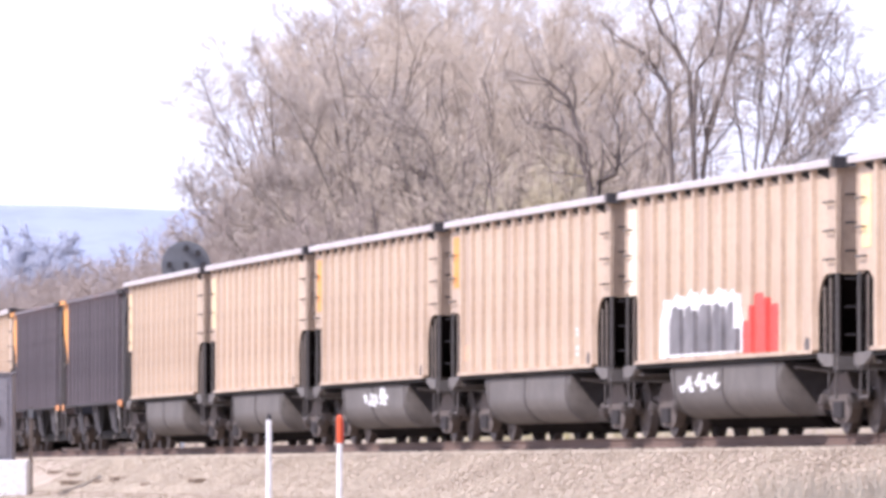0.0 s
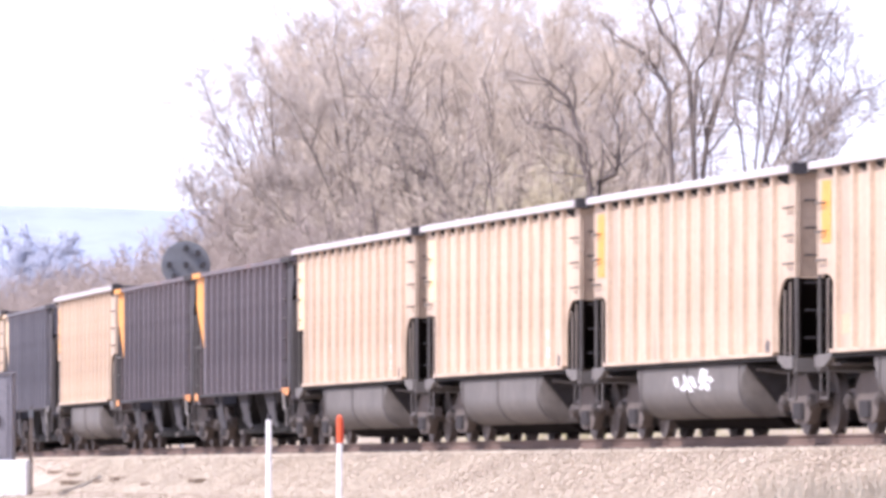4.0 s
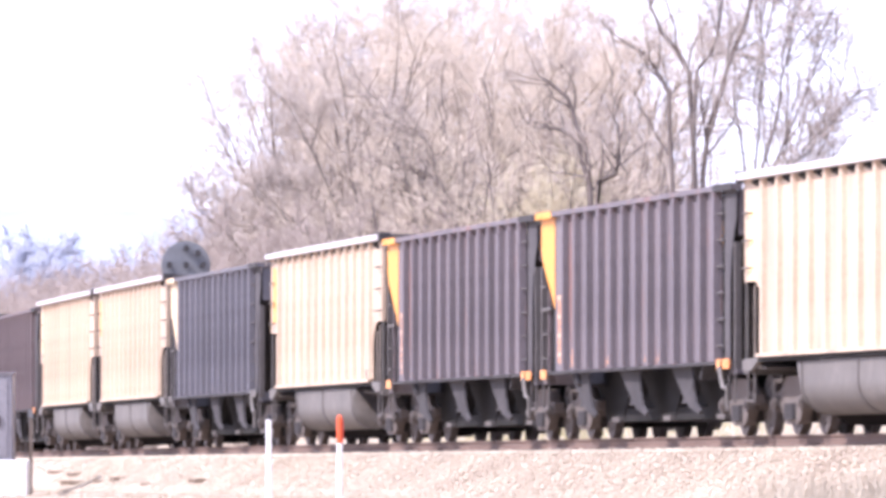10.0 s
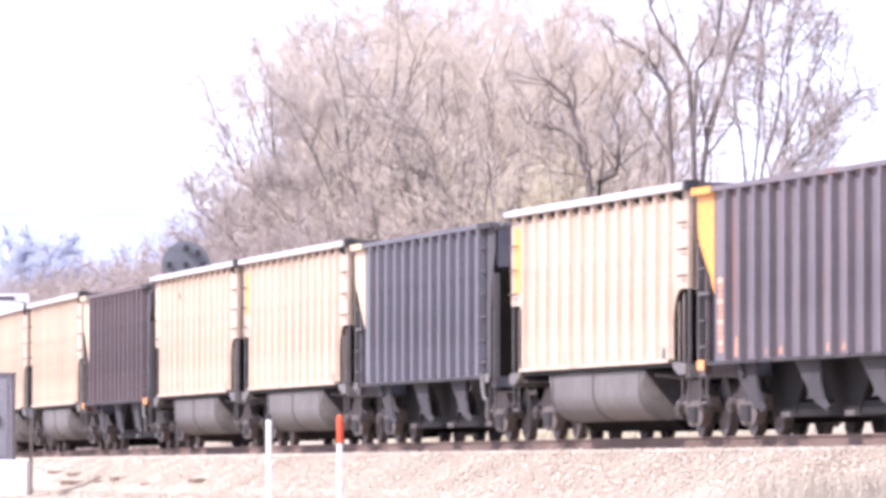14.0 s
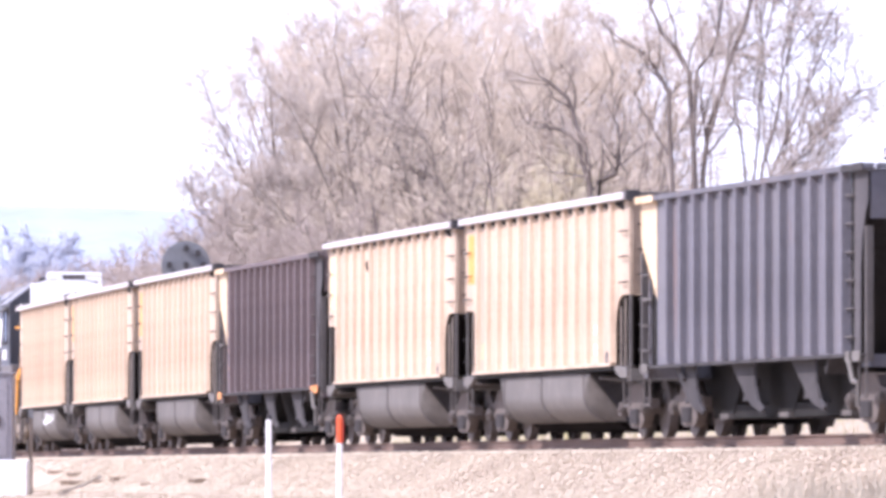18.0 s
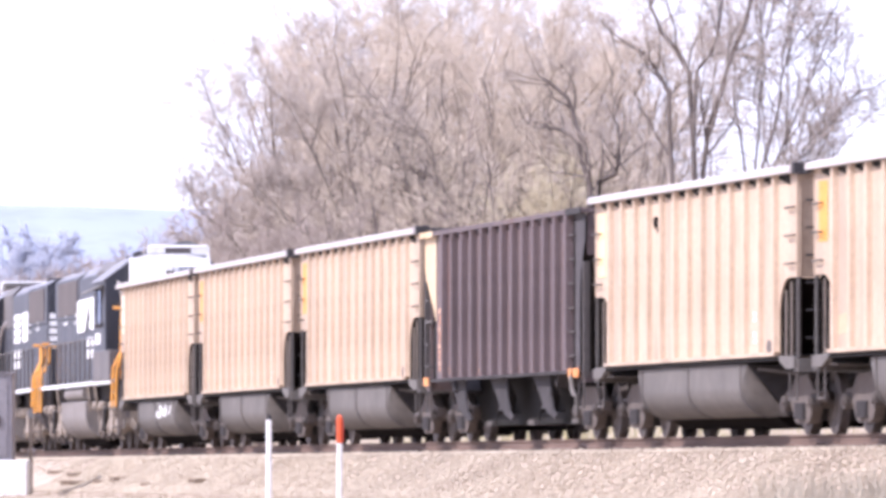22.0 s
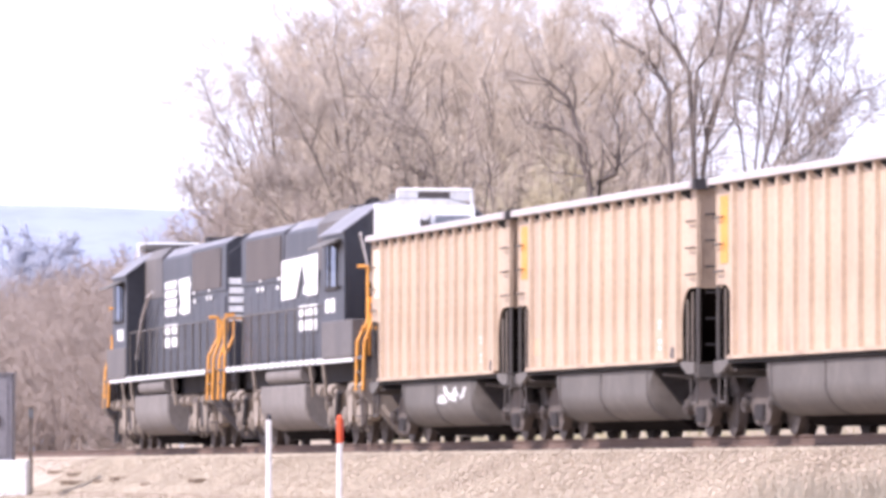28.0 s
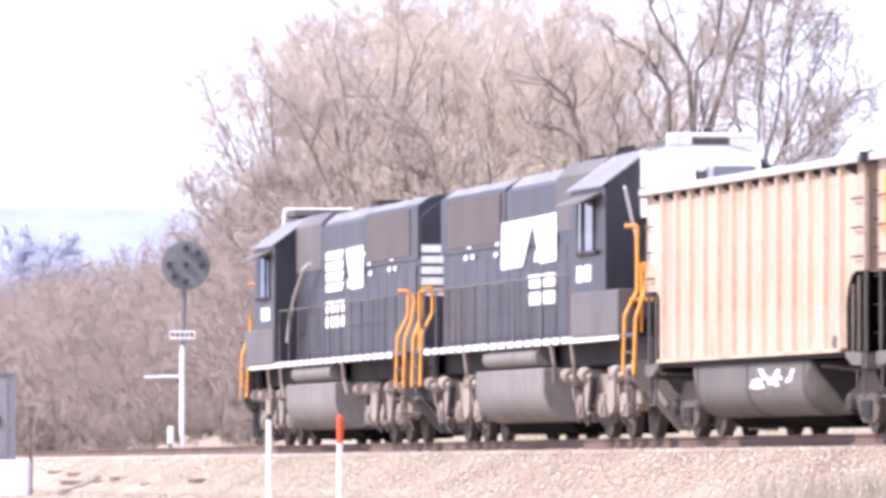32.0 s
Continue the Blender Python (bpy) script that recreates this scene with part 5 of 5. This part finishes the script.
make_tufts("weeds", "tall thin pale weeds in front of the ballast slope", 2200,
           lambda r, n: (lambda y: (spot(1660 - 330 * r.uniform(0, 1, n) ** 2.2, y), y))(r.uniform(94, 110, n)), 0.72, REED, 6, 0.022)
make_tufts("grass", "thin dry grass along the foot of the ballast", 5000,
           lambda r, n: (lambda y: (line_x(y) - 3.9 - r.uniform(0, 1, n) ** 1.5 * 5.0, y))(r.uniform(90, 260, n)), 0.16, STRAW, 8)
for k, (q, c, size) in enumerate(((-38, -2.7, 0.13), (-30, -3.0, 0.10), (-34, -3.1, 0.16), (-44, -2.6, 0.12), (-27, -2.9, 0.14), (-12, -2.95, 0.13), (-48, -3.0, 0.12), (-20, -3.1, 0.09), (-54, -2.8, 0.14), (-58, -3.2, 0.16), (-62, -2.7, 0.12), (-51, -3.3, 0.12), (-66, -3.1, 0.15))):
    rr = random.Random(k)
    p = track(q, SIDE + c, -0.5 * (-c - 2.0) - 0.27)
    g = Geo()
    ring = [(size * (2.2 + rr.random()) * math.cos(a), size * math.sin(a)) for a in np.linspace(0, 5.6, 8)]
    g.prism(ring, "z", -0.04, size * 0.35)
    thing("dirt_clod", "dark clod of earth lying on the ballast slope", "clod", "clods on the slope",
          at=pose(p.x, p.y, p.z, 0, 0, rr.uniform(-18, 18)), geo=g, material=CLOD)

# cars in order from the locomotives: the place of each one's front end along the train, and its kind
ENDS = [(-184.12, "t"), (-168.36, "t"), (-152.04, "t"), (-136.0, "p"), (-120.0, "t"), (-103.96, "t"), (-87.6, "g"), (-70.9, "t"), (-54.8, "b"),
        (-38.8, "b"), (-23.1, "t"), (-6.87, "t"), (9.3, "t"), (25.63, "t"), (41.8, "t"), (58.0, "t")]
protos = {"t": tan_gondola(),
          "g": hopper_car(GREY_HOP, "dark grey coal hopper with ribbed sides and pale end panel", CREAM, "faded cream end panel", CHALK, TUB),
          "b": hopper_car(DUSK_HOP, "dark grey-brown coal hopper with ribbed sides and yellow end panel", YELLOW, "bright yellow end panel", FADED, PATCH),
          "p": hopper_car(BROWN_HOP, "dark brown coal hopper with ribbed sides and cream end panel", CREAM, "faded cream end panel", FADED, PATCH)}
train, seen = [], set()
for end, kind in ENDS:
    first = kind not in seen
    seen.add(kind)
    u = end - (8.05 if kind == "t" else 8.15)
    car = protos[kind] if first else copy_thing(protos[kind], Matrix())
    train.append((car, u))
GONDOLA = {i: car for i, (car, u) in enumerate(train, 1)}


def marks():
    """Spray paint, chalk and a hole that only some cars carry."""
    car = GONDOLA[15]
    rng = random.Random(4)
    y = -1.512
    part("spray_ground", Geo().prism([(-4.75, 1.22), (-4.7, 1.8), (-4.3, 2.15), (-3.9, 2.05), (-3.4, 2.22), (-2.9, 2.08), (-2.4, 2.26), (-1.9, 2.1), (-1.4, 2.25), (-0.9, 2.1), (-0.3, 2.26), (0.2, 2.12), (0.9, 2.24), (1.3, 1.7), (1.25, 1.24)], "y", y - 0.003, y + 0.003), WHITE, car, "white spray-painted ground")
    for i in range(5):
        x = -4.02 + i * 1.02
        part("spray_letter", Geo().prism([(x + 0.02, 1.27), (x, 1.7), (x + 0.2, 1.98), (x + 0.5, 2.03), (x + 0.78, 1.9), (x + 0.9, 1.5), (x + 0.84, 1.26)], "y", y - 0.009, y - 0.005), SPRAY, car, "dark rounded spray shape")
    for x0, x1, z in ((1.3, 2.1, 1.70), (2.1, 3.1, 2.10), (3.1, 4.05, 1.92)):
        part("spray_block", Geo().prism([(x0, 1.22), (x0, z - 0.06), (x0 + 0.12, z), (x1 - 0.05, z), (x1, 1.22)], "y", y - 0.009, y - 0.005), RED, car, "red spray block")
    # the paint runs round the ribs as well
    wrap = lambda k: [(-0.10 * k, -0.0), (-0.075 * k, -0.07 * k), (0.075 * k, -0.07 * k), (0.10 * k, -0.0)]
    for i, coats in ((2, ((1.06, 1.22, 2.12, WHITE),)), (3, ((1.06, 1.22, 2.16, WHITE), (1.12, 1.27, 1.97, SPRAY))), (4, ((1.06, 1.22, 2.2, WHITE), (1.12, 1.27, 1.92, SPRAY))), (5, ((1.06, 1.22, 2.14, WHITE), (1.12, 1.27, 1.99, SPRAY))),
                     (6, ((1.06, 1.22, 2.2, WHITE), (1.12, 1.27, 1.95, SPRAY))), (7, ((1.06, 1.24, 2.12, WHITE), (1.12, 1.26, 1.6, SPRAY))), (8, ((1.08, 1.22, 1.92, RED),)), (9, ((1.08, 1.22, 2.02, RED),))):
        for k, z0, z1, coat in coats:
            part("spray_rib", Geo().prism([(-6.12 + i * 1.02 + a, -1.503 + b) for a, b in wrap(k)], "z", z0, z1), coat, car)
    for n, x in ((15, -3.0), (13, -0.8), (1, 0.2)):
        for k in range(12):
            a, z = x + 0.22 * k + rng.uniform(-0.1, 0.1), rng.uniform(0.66, 0.82)
            b, d = a + rng.uniform(-0.4, 0.4), z + rng.uniform(0.08, 0.22)
            part("chalk_stroke", Geo().prism([(a - 0.12, z), (a + 0.12, z), (b + 0.12, d), (b - 0.12, d)], "y", -1.516, -1.49), WHITE, GONDOLA[n], "white chalk stroke on the tub")
    part("rust_hole", Geo().prism([(-2.85, 3.42), (-2.6, 3.47), (-2.42, 3.42), (-2.36, 3.3), (-2.45, 3.16), (-2.55, 3.24), (-2.78, 3.30)], "y", -1.508, -1.502), SHADE_BLACK, GONDOLA[5], "small dark hole in the side")
    for n, m, z in ((1, PALE_PANEL, 2.72), (2, YELLOW, 2.72), (3, YELLOW, 2.6), (5, FADED_PANEL, 2.6), (6, YELLOW, 2.75), (8, YELLOW, 2.5), (11, FADED_PANEL, 2.3),
                    (12, FADED_PANEL, 2.55), (13, YELLOW, 2.6), (14, YELLOW, 2.72), (15, PALE_PANEL, 2.25), (16, FADED_PANEL, 2.6)):
        for s in (-1, 1):
            part("reflective_panel", Geo().box(-7.16, -6.62, s * 1.505 - 0.006, s * 1.505 + 0.006, z, 3.62), m, GONDOLA[n], "yellow reflective panel" if m is YELLOW else "washed-out cream reflective panel" if m is PALE_PANEL else "faded pale yellow reflective panel")
    for n in (1, 2, 5, 6, 8, 11, 12, 14):
        for z, h in ((1.36, 0.05), (1.45, 0.07), (1.68, 0.05), (1.76, 0.06)):
            part("stencil", Geo().box(4.52, 4.52 + rng.uniform(0.10, 0.18), -1.507, -1.502, z, z + h), WHITE, GONDOLA[n])
    for n in (2, 6, 8, 14):
        part("faded_patch", Geo().prism([(-6.0, 1.4), (-5.95, 1.68), (-5.5, 1.7), (-5.42, 1.42)], "y", -1.507, -1.502), PEACH, GONDOLA[n], "faded peach patch")


for (u, length, tank0, tank1, striped, lab) in ((-211.05, 21.6, -4.1, 2.4, False, "black diesel locomotive with dusty underframe and orange handrails"),
                               (-233.6, 22.6, -2.1, 4.6, True, "black diesel locomotive coupled back to back, cab leading away")):
    train.append((locomotive(length, lab, tank0, tank1, striped), u))
for i, (car, u) in enumerate(train):
    flip = pose(0, 0, 0, 0, 0, 180) if i == len(train) - 1 else Matrix()
    car.matrix_basis = on_track(u, 0) @ flip

marks()


def motions():
    for i, (car, u) in enumerate(train):
        last = i == len(train) - 1
        flip = pose(0, 0, 0, 0, 0, 180) if last else Matrix()
        walk(car, [(float(t), on_track(u, t) @ flip) for t in range(33)])
        for o in car.children_recursive:
            if o.name.startswith("wheelset"):
                r, x, way = o["radius"], o["place"], -1 if last else 1
                walk(o, [(k / 15, pose(x, 0, r, 0, way * math.degrees((run(k / 15) - run(0)) / r), 0)) for k in range(481)])


motions()
